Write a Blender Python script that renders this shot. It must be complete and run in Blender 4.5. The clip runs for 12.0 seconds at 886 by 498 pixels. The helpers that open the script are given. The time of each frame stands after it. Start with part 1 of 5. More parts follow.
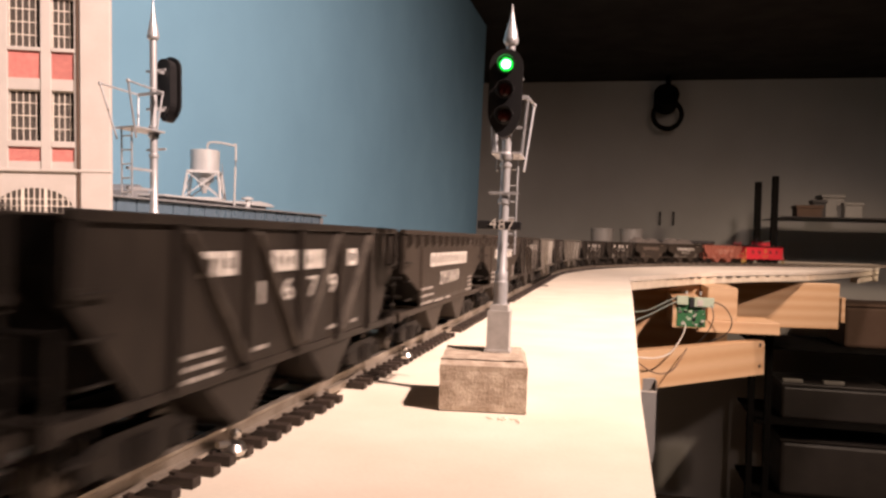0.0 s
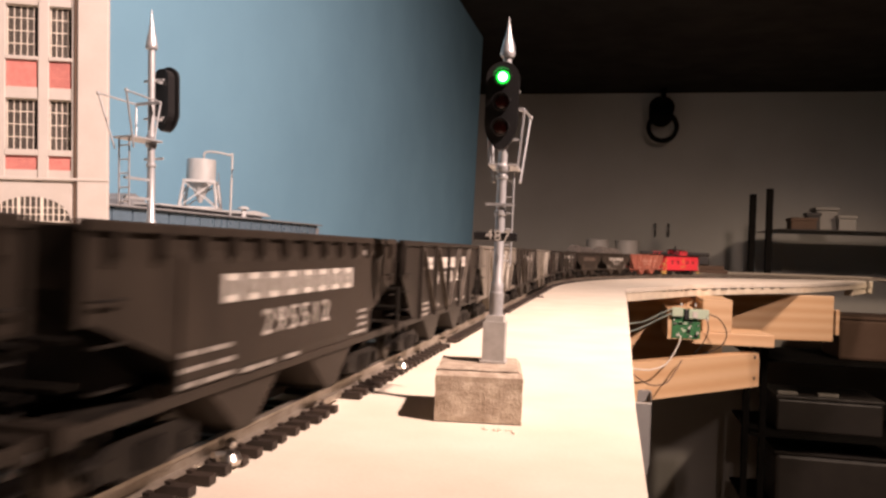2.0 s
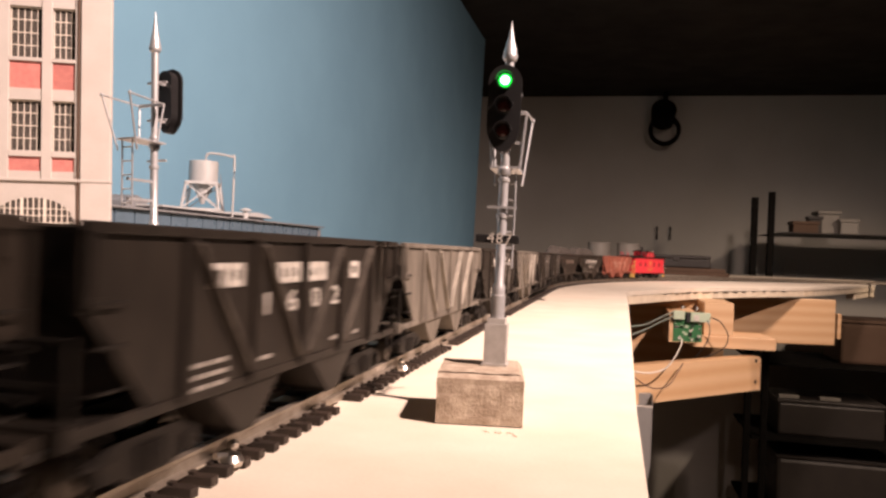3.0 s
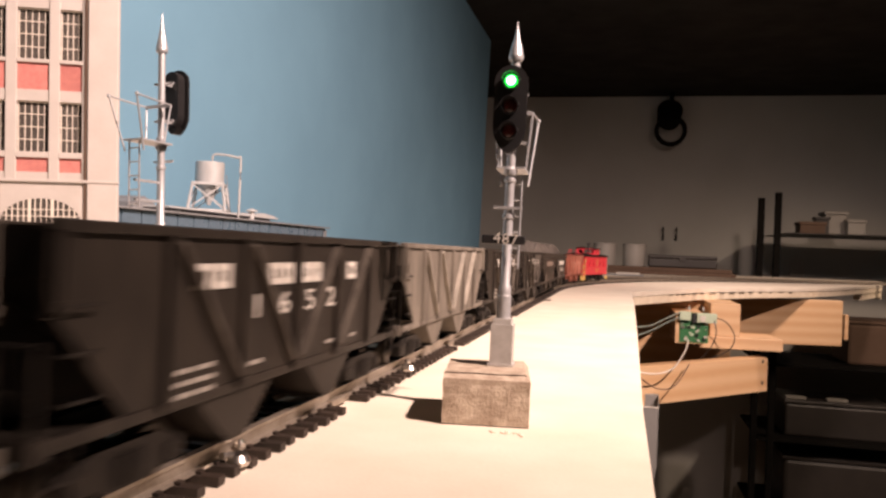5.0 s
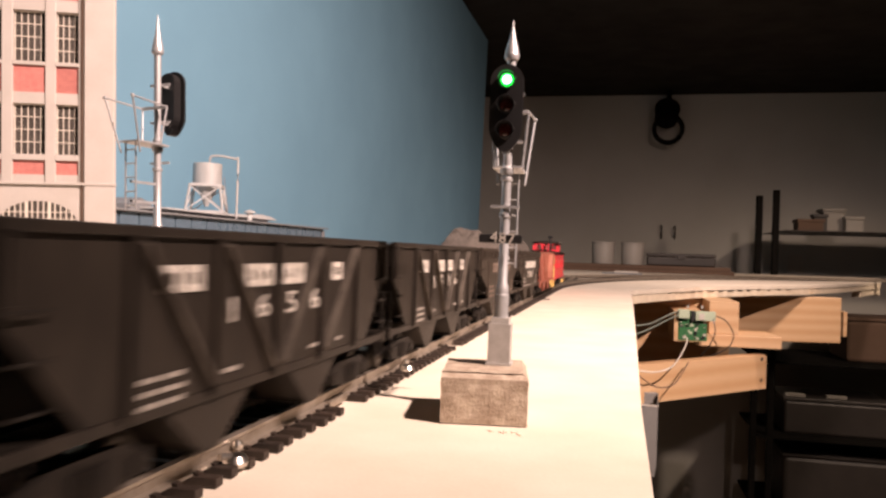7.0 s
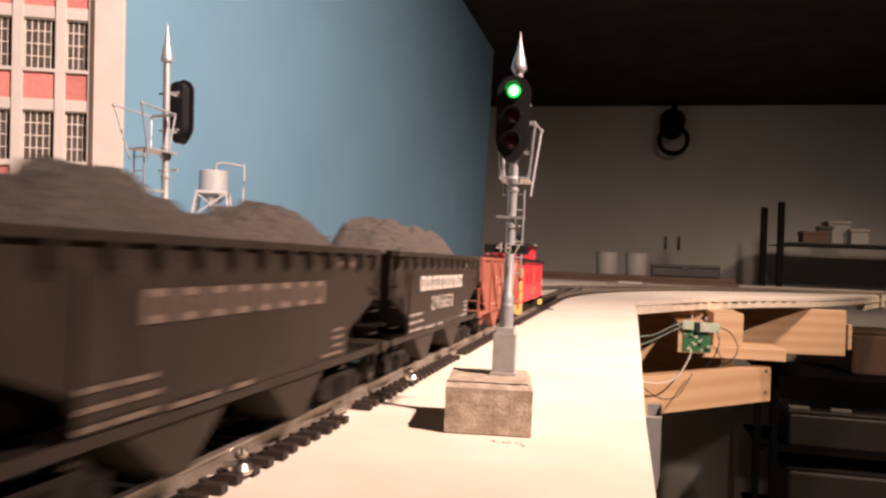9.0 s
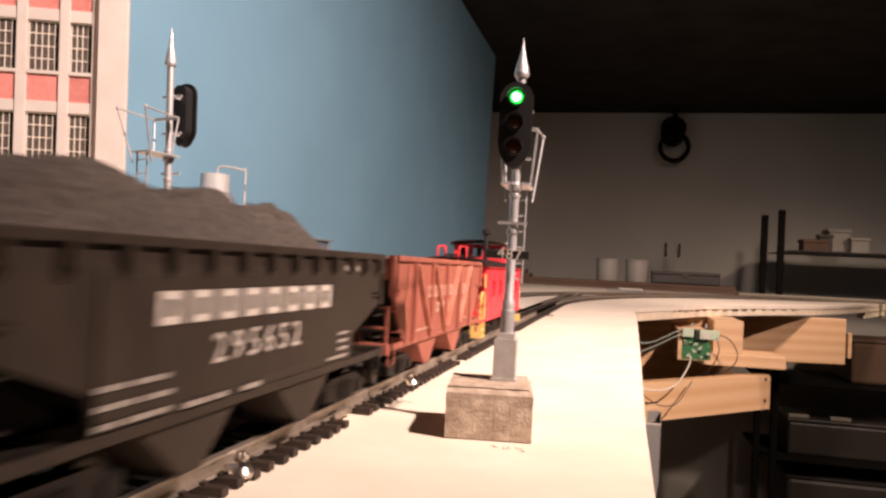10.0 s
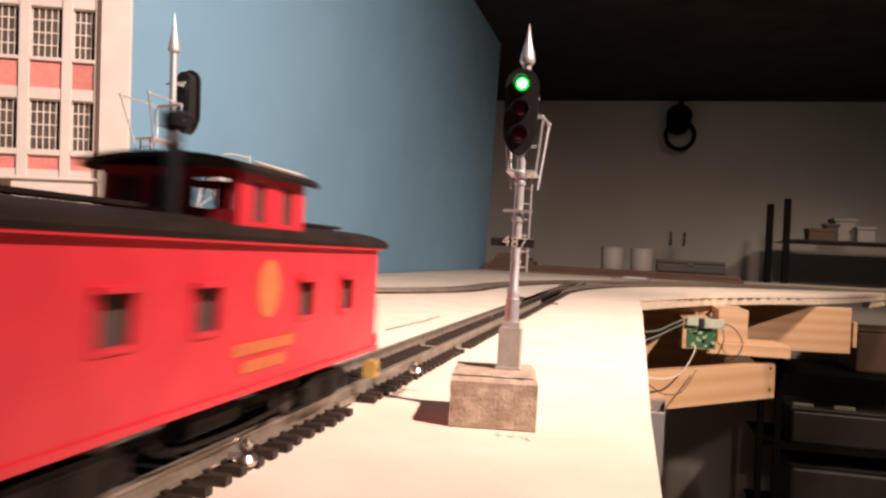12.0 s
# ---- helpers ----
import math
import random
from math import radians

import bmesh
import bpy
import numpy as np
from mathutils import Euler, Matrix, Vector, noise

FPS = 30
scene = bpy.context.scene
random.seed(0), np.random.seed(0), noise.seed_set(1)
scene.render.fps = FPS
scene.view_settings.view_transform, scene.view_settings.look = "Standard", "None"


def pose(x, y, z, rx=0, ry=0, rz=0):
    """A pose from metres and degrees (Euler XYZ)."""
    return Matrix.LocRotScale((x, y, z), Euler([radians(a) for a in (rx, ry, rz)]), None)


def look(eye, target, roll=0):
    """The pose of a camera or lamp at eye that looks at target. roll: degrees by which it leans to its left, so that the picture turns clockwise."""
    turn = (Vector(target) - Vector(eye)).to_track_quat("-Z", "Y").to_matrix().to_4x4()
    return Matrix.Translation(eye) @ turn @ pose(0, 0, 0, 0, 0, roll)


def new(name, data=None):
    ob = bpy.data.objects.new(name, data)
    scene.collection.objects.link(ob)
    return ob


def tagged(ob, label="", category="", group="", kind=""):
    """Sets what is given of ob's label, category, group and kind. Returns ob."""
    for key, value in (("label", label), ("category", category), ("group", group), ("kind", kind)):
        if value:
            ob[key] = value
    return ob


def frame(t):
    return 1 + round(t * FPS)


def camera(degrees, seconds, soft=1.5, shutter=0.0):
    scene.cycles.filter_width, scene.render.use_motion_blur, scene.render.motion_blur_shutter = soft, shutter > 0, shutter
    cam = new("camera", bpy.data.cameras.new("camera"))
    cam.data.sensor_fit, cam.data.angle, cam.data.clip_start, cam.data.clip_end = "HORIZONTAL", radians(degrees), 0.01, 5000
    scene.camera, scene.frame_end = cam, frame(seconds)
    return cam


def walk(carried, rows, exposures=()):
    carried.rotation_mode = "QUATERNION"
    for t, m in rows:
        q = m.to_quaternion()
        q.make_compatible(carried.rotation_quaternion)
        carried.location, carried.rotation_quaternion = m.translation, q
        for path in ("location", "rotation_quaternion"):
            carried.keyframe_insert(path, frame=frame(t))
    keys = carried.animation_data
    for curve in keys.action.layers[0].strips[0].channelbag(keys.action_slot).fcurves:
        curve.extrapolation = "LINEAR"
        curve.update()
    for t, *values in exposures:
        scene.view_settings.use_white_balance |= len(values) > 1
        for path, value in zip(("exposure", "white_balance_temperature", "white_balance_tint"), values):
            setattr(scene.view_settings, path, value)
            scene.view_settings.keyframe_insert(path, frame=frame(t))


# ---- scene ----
cam = camera(59.8, 12.0, soft=2.6, shutter=0.9)
# seconds, x, y, z, yaw, pitch, lean to the left
CAMERA_ROWS = [
    (0.0, 0.0844, 0.0015, 0.0447, 12.58, -0.83, 1.75),
    (0.5, 0.0844, 0.0014, 0.0447, 12.40, -0.64, 1.75),
    (1.0, 0.0845, 0.0009, 0.0448, 12.24, -0.42, 1.91),
    (1.5, 0.0844, 0.0004, 0.0449, 12.32, 0.02, 2.14),
    (2.0, 0.0844, 0.0006, 0.0448, 12.27, -0.04, 2.06),
    (2.5, 0.0844, 0.0002, 0.0448, 12.38, 0.02, 2.13),
    (3.0, 0.0844, 0.0001, 0.0449, 12.39, 0.12, 2.26),
    (5.0, 0.0843, 0.0000, 0.0448, 12.81, 0.16, 2.24),
    (5.5, 0.0843, 0.0001, 0.0448, 12.74, 0.20, 2.17),
    (6.0, 0.0845, 0.0002, 0.0448, 12.68, 0.22, 2.03),
    (6.5, 0.0845, -0.0001, 0.0449, 12.60, 0.23, 2.01),
    (7.0, 0.0847, 0.0002, 0.0447, 12.71, 0.16, 1.83),
    (9.0, 0.0844, -0.0007, 0.0449, 13.03, 0.80, 2.36),
    (9.5, 0.0841, 0.0003, 0.0449, 13.00, 0.85, 2.40),
    (10.0, 0.0841, -0.0012, 0.0449, 13.06, 1.18, 2.84),
    (10.5, 0.0841, -0.0006, 0.0449, 13.00, 0.51, 2.70),
    (11.0, 0.0841, -0.0004, 0.0449, 12.94, 0.46, 2.78),
    (11.5, 0.0838, -0.0006, 0.0449, 12.99, 0.58, 3.06),
    (12.0, 0.0838, 0.0000, 0.0448, 13.35, 0.30, 2.94),
]
walk(cam, [(t, pose(x, y, z, 0, 0, yaw) @ pose(0, 0, 0, 90 + pitch) @ pose(0, 0, 0, 0, 0, lean))
           for t, x, y, z, yaw, pitch, lean in CAMERA_ROWS])

# ---- light ----
world = bpy.data.worlds.new("world")
scene.world = world
world.use_nodes = True
world.node_tree.nodes["Background"].inputs["Color"].default_value = (1.0, 0.86, 0.72, 1)
world.node_tree.nodes["Background"].inputs["Strength"].default_value = 0.010
scene.view_settings.exposure = 0.0


def spot_lamp(name, eye, target, watts, angle, blend, size, color):
    data = bpy.data.lights.new(name, "SPOT")
    data.energy, data.spot_size, data.spot_blend, data.shadow_soft_size, data.color = watts, radians(angle), blend, size, color
    ob = new(name, data)
    ob.matrix_basis = look(eye, target)
    return ob


spot_lamp("track_light_near", (0.62, 0.04, 0.70), (-0.13, 0.79, 0.05), 156.0, 89, 1.0, 0.018, (1.0, 0.735, 0.65))
spot_lamp("track_light_far", (0.60, 1.15, 0.70), (0.55, 1.75, 0.0), 46.0, 108, 1.0, 0.05, (1.0, 0.735, 0.63))
# added fill without a fixture, lifts the floor, rack and lower far wall
spot_lamp("room_fill", (1.45, 1.80, 0.72), (0.60, 3.30, -1.05), 54.0, 78, 1.0, 0.05, (1.0, 0.74, 0.57))


# ---- materials ----
def material(name, color, rough=0.6, metal=0.0, color2=None, scale=300.0, fine=2500.0, amount=0.25, bump=0.15,
             depth=0.0004, stretch=(1, 1, 1), island=0.0, spec=0.5):
    """A surface with two scales of variation (stains and grain) and a fine relief."""
    m = bpy.data.materials.new(name)
    m.use_nodes = True
    nt = m.node_tree
    n, l = nt.nodes, nt.links
    bsdf = n["Principled BSDF"]
    bsdf.inputs["Roughness"].default_value = rough
    bsdf.inputs["Metallic"].default_value = metal
    bsdf.inputs["Specular IOR Level"].default_value = spec
    co = n.new("ShaderNodeTexCoord")
    mp = n.new("ShaderNodeMapping")
    mp.inputs["Scale"].default_value = stretch
    l.new(co.outputs["Object"], mp.inputs["Vector"])
    a, b = n.new("ShaderNodeTexNoise"), n.new("ShaderNodeTexNoise")
    a.inputs["Scale"].default_value, a.inputs["Detail"].default_value = scale, 5
    b.inputs["Scale"].default_value, b.inputs["Detail"].default_value = fine, 3
    l.new(mp.outputs["Vector"], a.inputs["Vector"])
    l.new(mp.outputs["Vector"], b.inputs["Vector"])
    mix = n.new("ShaderNodeMix")
    mix.data_type = "RGBA"
    c2 = color2 or tuple(c * (1 - amount) for c in color)
    mix.inputs["A"].default_value = (*color, 1)
    mix.inputs["B"].default_value = (*c2, 1)
    ramp = n.new("ShaderNodeMapRange")
    ramp.inputs["From Min"].default_value, ramp.inputs["From Max"].default_value = 0.35, 0.65
    l.new(a.outputs["Fac"], ramp.inputs["Value"])
    l.new(ramp.outputs["Result"], mix.inputs["Factor"])
    hsv = n.new("ShaderNodeHueSaturation")
    vr = n.new("ShaderNodeMapRange")
    vr.inputs["To Min"].default_value, vr.inputs["To Max"].default_value = 1 - amount, 1 + amount
    l.new(b.outputs["Fac"], vr.inputs["Value"])
    value = vr.outputs["Result"]
    if island:
        info = n.new("ShaderNodeObjectInfo")
        ir = n.new("ShaderNodeMapRange")
        ir.inputs["To Min"].default_value, ir.inputs["To Max"].default_value = 1 - island, 1 + island
        l.new(info.outputs["Random"], ir.inputs["Value"])
        mul = n.new("ShaderNodeMath")
        mul.operation = "MULTIPLY"
        l.new(value, mul.inputs[0])
        l.new(ir.outputs["Result"], mul.inputs[1])
        value = mul.outputs["Value"]
    l.new(value, hsv.inputs["Value"])
    l.new(mix.outputs["Result"], hsv.inputs["Color"])
    l.new(hsv.outputs["Color"], bsdf.inputs["Base Color"])
    rr = n.new("ShaderNodeMapRange")
    rr.inputs["To Min"].default_value, rr.inputs["To Max"].default_value = max(0.02, rough - 0.12), min(1, rough + 0.12)
    l.new(a.outputs["Fac"], rr.inputs["Value"])
    l.new(rr.outputs["Result"], bsdf.inputs["Roughness"])
    if bump:
        bp = n.new("ShaderNodeBump")
        bp.inputs["Strength"].default_value, bp.inputs["Distance"].default_value = bump, depth
        l.new(b.outputs["Fac"], bp.inputs["Height"])
        l.new(bp.outputs["Normal"], bsdf.inputs["Normal"])
    return m


def glow(name, color, strength):
    m = bpy.data.materials.new(name)
    m.use_nodes = True
    bsdf = m.node_tree.nodes["Principled BSDF"]
    bsdf.inputs["Base Color"].default_value = (0.02, 0.1, 0.03, 1)
    bsdf.inputs["Emission Color"].default_value = (*color, 1)
    bsdf.inputs["Emission Strength"].default_value = strength
    return m


def wood_material(name, color, dark, ring_scale=60.0, stretch=(0.12, 1, 1)):
    m = material(name, color, 0.55, color2=dark, scale=120, fine=900, amount=0.10, bump=0.2, stretch=stretch)
    nt = m.node_tree
    n, l = nt.nodes, nt.links
    wave = n.new("ShaderNodeTexWave")
    wave.wave_type, wave.bands_direction = "BANDS", "Z"
    wave.inputs["Scale"].default_value, wave.inputs["Distortion"].default_value = ring_scale, 6.0
    wave.inputs["Detail"].default_value, wave.inputs["Detail Scale"].default_value = 2.0, 0.8
    mp = next(x for x in n if x.bl_idname == "ShaderNodeMapping")
    l.new(mp.outputs["Vector"], wave.inputs["Vector"])
    mix = next(x for x in n if x.bl_idname == "ShaderNodeMix")
    l.new(wave.outputs["Fac"], mix.inputs["Factor"])
    return m


MAT = {}
MAT["table"] = material("painted_fibreboard", (0.70, 0.63, 0.52), 0.9, color2=(0.63, 0.55, 0.44), scale=28, fine=900, amount=0.06, bump=0.10, depth=0.0004)
MAT["table_edge"] = material("raw_board_edge", (0.72, 0.62, 0.47), 0.9, color2=(0.62, 0.52, 0.38), scale=60, fine=700, amount=0.08, bump=0.4, depth=0.001)
MAT["pine"] = wood_material("pine_board", (0.60, 0.40, 0.225), (0.53, 0.325, 0.165), 15.0, (0.06, 1, 1))
MAT["backdrop"] = material("sky_blue_paint", (0.165, 0.325, 0.440), 0.8, color2=(0.150, 0.300, 0.41), scale=6, fine=400, amount=0.03, bump=0.12)
MAT["wall"] = material("grey_wall_paint", (0.52, 0.505, 0.46), 0.85, color2=(0.46, 0.445, 0.40), scale=3, fine=200, amount=0.04, bump=0.1, depth=0.001)
MAT["lamp_black"] = material("dead_black_paint", (0.012, 0.011, 0.010), 0.95, scale=40, fine=400, amount=0.2, spec=0.02)
MAT["black"] = material("black_drape", (0.034, 0.029, 0.025), 0.95, scale=10, fine=300, amount=0.3, spec=0.1)
MAT["floor"] = material("concrete_floor", (0.27, 0.225, 0.18), 0.8, color2=(0.18, 0.15, 0.12), scale=4, fine=150, amount=0.15, bump=0.2, depth=0.002)
MAT["tie"] = material("dark_brown_plastic_tie", (0.028, 0.018, 0.012), 0.6, scale=900, fine=4000, amount=0.3, island=0.3)
MAT["rail"] = material("tarnished_nickel_rail", (0.42, 0.37, 0.31), 0.40, 0.7, color2=(0.30, 0.255, 0.20), scale=160, fine=1500, amount=0.12, bump=0.05)
MAT["steel"] = material("bright_steel", (0.70, 0.66, 0.60), 0.30, 1.0, scale=400, amount=0.1, bump=0.05)
MAT["silver"] = material("silver_paint", (0.60, 0.60, 0.60), 0.38, 0.55, color2=(0.50, 0.50, 0.50), scale=350, fine=3000, amount=0.08, bump=0.1)
MAT["cast"] = material("grey_cast_resin", (0.46, 0.44, 0.41), 0.7, 0.1, color2=(0.38, 0.36, 0.33), scale=300, fine=2500, amount=0.1)
MAT["signal_black"] = material("satin_black_plastic", (0.015, 0.014, 0.014), 0.42, scale=300, amount=0.2, bump=0.05)
MAT["stone"] = material("rough_cork_block", (0.46, 0.38, 0.29), 0.95, color2=(0.31, 0.24, 0.175), scale=300, fine=1500, amount=0.22, bump=0.5, depth=0.0006, stretch=(1, 1, 0.8))
MAT["white"] = material("white_lettering", (0.60, 0.56, 0.50), 0.7, color2=(0.42, 0.385, 0.33), scale=700, fine=4000, amount=0.1, bump=0.05)
MAT["dim_white"] = material("worn_small_lettering", (0.34, 0.31, 0.27), 0.7, color2=(0.20, 0.18, 0.155), scale=900, fine=4000, amount=0.2, bump=0.05)
MAT["faint"] = material("faded_lettering", (0.17, 0.125, 0.095), 0.7, scale=700, fine=4000, amount=0.2, bump=0.05)
MAT["pale"] = material("worn_pale_lettering", (0.48, 0.27, 0.20), 0.7, scale=700, fine=4000, amount=0.2, bump=0.05)
MAT["car_black"] = material("weathered_black_car", (0.017, 0.0140, 0.0115), 0.5, color2=(0.028, 0.0225, 0.0175), scale=180, fine=2500, amount=0.15, bump=0.12, stretch=(1, 1, 0.35), spec=0.15)
# underframe black; on the slope sheets it stands in for shade
MAT["car_shadow"] = material("black_underframe_and_shade", (0.009, 0.0075, 0.0065), 0.6, color2=(0.018, 0.0145, 0.011), scale=300, fine=2500, amount=0.2, spec=0.15)
MAT["car_brown"] = material("weathered_dark_brown_car", (0.028, 0.0220, 0.0170), 0.55, color2=(0.040, 0.031, 0.0235), scale=150, fine=2500, amount=0.15, bump=0.12, stretch=(1, 1, 0.35), spec=0.15)
MAT["car_grey"] = material("dusty_grey_car", (0.155, 0.135, 0.110), 0.75, color2=(0.085, 0.073, 0.059), scale=130, fine=2500, amount=0.15, bump=0.15, stretch=(1, 1, 0.3), spec=0.15)
MAT["car_red"] = material("oxide_red_car", (0.31, 0.105, 0.072), 0.6, color2=(0.23, 0.078, 0.054), scale=150, fine=2500, amount=0.12, bump=0.12, stretch=(1, 1, 0.35), spec=0.15)
MAT["van_red"] = material("bright_red_plastic", (0.66, 0.036, 0.052), 0.42, color2=(0.59, 0.030, 0.045), scale=120, fine=2000, amount=0.08, bump=0.06)
MAT["van_roof"] = material("weathered_black_roof", (0.014, 0.0095, 0.0085), 0.7, color2=(0.024, 0.016, 0.013), scale=160, fine=2000, amount=0.2, spec=0.1)
MAT["emblem"] = material("worn_orange_print", (0.62, 0.20, 0.065), 0.5, color2=(0.56, 0.15, 0.06), scale=500, fine=3000, amount=0.15, bump=0.03)
MAT["yellow"] = material("yellow_paint", (0.60, 0.40, 0.12), 0.5, scale=300, amount=0.08, bump=0.06)
MAT["coal"] = material("crushed_coal", (0.066, 0.055, 0.046), 0.8, color2=(0.150, 0.125, 0.103), scale=900, fine=3200, amount=0.4, bump=1.0, depth=0.0012)
MAT["wheel"] = material("blackened_wheel", (0.10, 0.085, 0.07), 0.4, 0.7, scale=300, amount=0.2)
MAT["cream"] = material("cream_moulded_wall", (0.49, 0.45, 0.41), 0.8, color2=(0.45, 0.41, 0.37), scale=60, fine=1200, amount=0.05, bump=0.08)
MAT["brick"] = material("salmon_brick", (0.62, 0.235, 0.20), 0.8, color2=(0.54, 0.195, 0.17), scale=400, fine=2500, amount=0.1, island=0.12)
MAT["glass"] = material("dark_window_film", (0.085, 0.075, 0.066), 0.18, scale=80, amount=0.25, bump=0.02)
MAT["muntin"] = material("off_white_muntin", (0.68, 0.62, 0.53), 0.6, scale=300, amount=0.05, bump=0.05)
MAT["roof_grey"] = material("grey_roof_plastic", (0.20, 0.205, 0.21), 0.75, color2=(0.16, 0.165, 0.17), scale=90, fine=1500, amount=0.08, bump=0.1)
MAT["blue_grey"] = material("blue_grey_panel", (0.065, 0.095, 0.125), 0.5, scale=120, fine=1500, amount=0.1)
MAT["strip_glass"] = material("blue_tinted_strip_glass", (0.10, 0.145, 0.185), 0.3, scale=120, fine=1500, amount=0.12)
MAT["tank"] = material("pale_grey_tank", (0.42, 0.42, 0.41), 0.6, 0.1, color2=(0.36, 0.36, 0.35), scale=150, fine=1500, amount=0.07, stretch=(1, 1, 0.3))
MAT["frame_white"] = material("white_strut_plastic", (0.46, 0.46, 0.45), 0.6, scale=200, amount=0.05)
MAT["pcb"] = material("green_circuit_board", (0.035, 0.16, 0.055), 0.4, color2=(0.025, 0.11, 0.04), scale=300, fine=1500, amount=0.15)
MAT["terminal"] = material("pale_green_terminal", (0.42, 0.50, 0.36), 0.5, scale=300, amount=0.06)
MAT["chip"] = material("black_chip", (0.02, 0.02, 0.02), 0.4, scale=300, amount=0.1)
MAT["wire_white"] = material("white_wire", (0.72, 0.66, 0.56), 0.45, scale=200, amount=0.05, bump=0)
MAT["wire_black"] = material("black_wire", (0.02, 0.017, 0.015), 0.4, scale=200, amount=0.1, bump=0)
MAT["wire_grey"] = material("grey_green_wire", (0.22, 0.26, 0.22), 0.45, scale=200, amount=0.1, bump=0)
MAT["grey_metal"] = material("grey_zinc_channel", (0.33, 0.32, 0.30), 0.45, 0.5, scale=60, fine=600, amount=0.1)
MAT["dark_plastic"] = material("dark_plastic", (0.040, 0.034, 0.030), 0.5, scale=20, fine=300, amount=0.2)
MAT["dull_brown"] = material("brown_cardboard", (0.12, 0.073, 0.048), 0.85, scale=15, fine=200, amount=0.12)
MAT["cup"] = material("pale_plastic_cup", (0.28, 0.26, 0.23), 0.6, scale=20, fine=300, amount=0.05)
MAT["lens_green"] = glow("lit_green_lens", (0.010, 1.0, 0.055), 2.2)
MAT["lens_core"] = glow("lit_lens_core", (0.30, 1.0, 0.42), 7.0)
MAT["dust"] = material("dusty_brace_paint", (0.085, 0.072, 0.058), 0.7, color2=(0.045, 0.037, 0.030), scale=160, fine=2500, amount=0.2, bump=0.1, spec=0.15)
MAT["dust_grey"] = material("pale_dusty_brace", (0.30, 0.27, 0.225), 0.75, color2=(0.19, 0.17, 0.14), scale=160, fine=2500, amount=0.2, bump=0.1, spec=0.15)
MAT["dust_red"] = material("pale_rubbed_red_brace", (0.46, 0.20, 0.14), 0.65, color2=(0.33, 0.12, 0.08), scale=160, fine=2500, amount=0.2, bump=0.1, spec=0.15)
MAT["lens_dark"] = material("unlit_lens", (0.06, 0.012, 0.010), 0.15, scale=200, amount=0.1, bump=0)


# ---- building blocks ----
def link(name, bm, mat, parent=None, label="", smooth=False):
    me = bpy.data.meshes.new(name)
    bmesh.ops.recalc_face_normals(bm, faces=bm.faces[:])
    bm.to_mesh(me)
    bm.free()
    me.materials.append(MAT[mat])
    if smooth:
        me.shade_smooth()
        me.set_sharp_from_angle(angle=radians(35))
    ob = new(name, me)
    if parent:
        ob.parent = parent
    if label:
        ob["label"] = label
    return ob


def part(name, bm, mat, parent, label="", smooth=False):
    return link(name, bm, mat, parent, label, smooth)


def same(name, ob, parent, m):
    """Another object on the mesh of ob."""
    o = new(name, ob.data)
    o.parent = parent
    o.matrix_basis = m
    return o


def thing(name, m, label, category, group="", kind=""):
    ob = new(name)
    ob.empty_display_size = 0.01
    ob.matrix_basis = m
    return tagged(ob, label, category, group, kind)


def box(bm, x0, x1, y0, y1, z0, z1, bev=0.0, m=None):
    vs = [bm.verts.new((x, y, z)) for x in (x0, x1) for y in (y0, y1) for z in (z0, z1)]
    fs = [bm.faces.new([vs[i] for i in q]) for q in ((0, 1, 3, 2), (4, 6, 7, 5), (0, 4, 5, 1), (2, 3, 7, 6), (0, 2, 6, 4), (1, 5, 7, 3))]
    if bev:
        es = list({e for f in fs for e in f.edges})
        got = bmesh.ops.bevel(bm, geom=es, offset=bev, segments=2, affect="EDGES", profile=0.5)
        vs = list({v for v in vs if v.is_valid} | {v for f in got["faces"] for v in f.verts})
    if m:
        bmesh.ops.transform(bm, matrix=m, verts=vs)
    return bm


def rod(bm, p0, p1, r0, r1=None, seg=10):
    p0, p1 = Vector(p0), Vector(p1)
    d = p1 - p0
    m = Matrix.Translation((p0 + p1) / 2) @ d.to_track_quat("Z", "Y").to_matrix().to_4x4()
    bmesh.ops.create_cone(bm, cap_ends=True, segments=seg, radius1=r0, radius2=r0 if r1 is None else r1, depth=d.length, matrix=m)
    return bm


def bar(bm, p0, p1, w, h):
    """A rectangular strut from p0 to p1."""
    p0, p1 = Vector(p0), Vector(p1)
    d = p1 - p0
    m = Matrix.Translation((p0 + p1) / 2) @ d.to_track_quat("Z", "Y").to_matrix().to_4x4()
    return box(bm, -w / 2, w / 2, -h / 2, h / 2, -d.length / 2, d.length / 2, 0, m)


def slab(bm, pts, axis, a, b):
    """A polygon, given in the two other axes, from a to b along axis."""
    def at(p, v):
        return {"x": (v, p[0], p[1]), "y": (p[0], v, p[1]), "z": (p[0], p[1], v)}[axis]
    lo = [bm.verts.new(at(p, a)) for p in pts]
    hi = [bm.verts.new(at(p, b)) for p in pts]
    bm.faces.new(lo)
    bm.faces.new(list(reversed(hi)))
    for i in range(len(pts)):
        j = (i + 1) % len(pts)
        bm.faces.new((lo[i], lo[j], hi[j], hi[i]))
    return bm


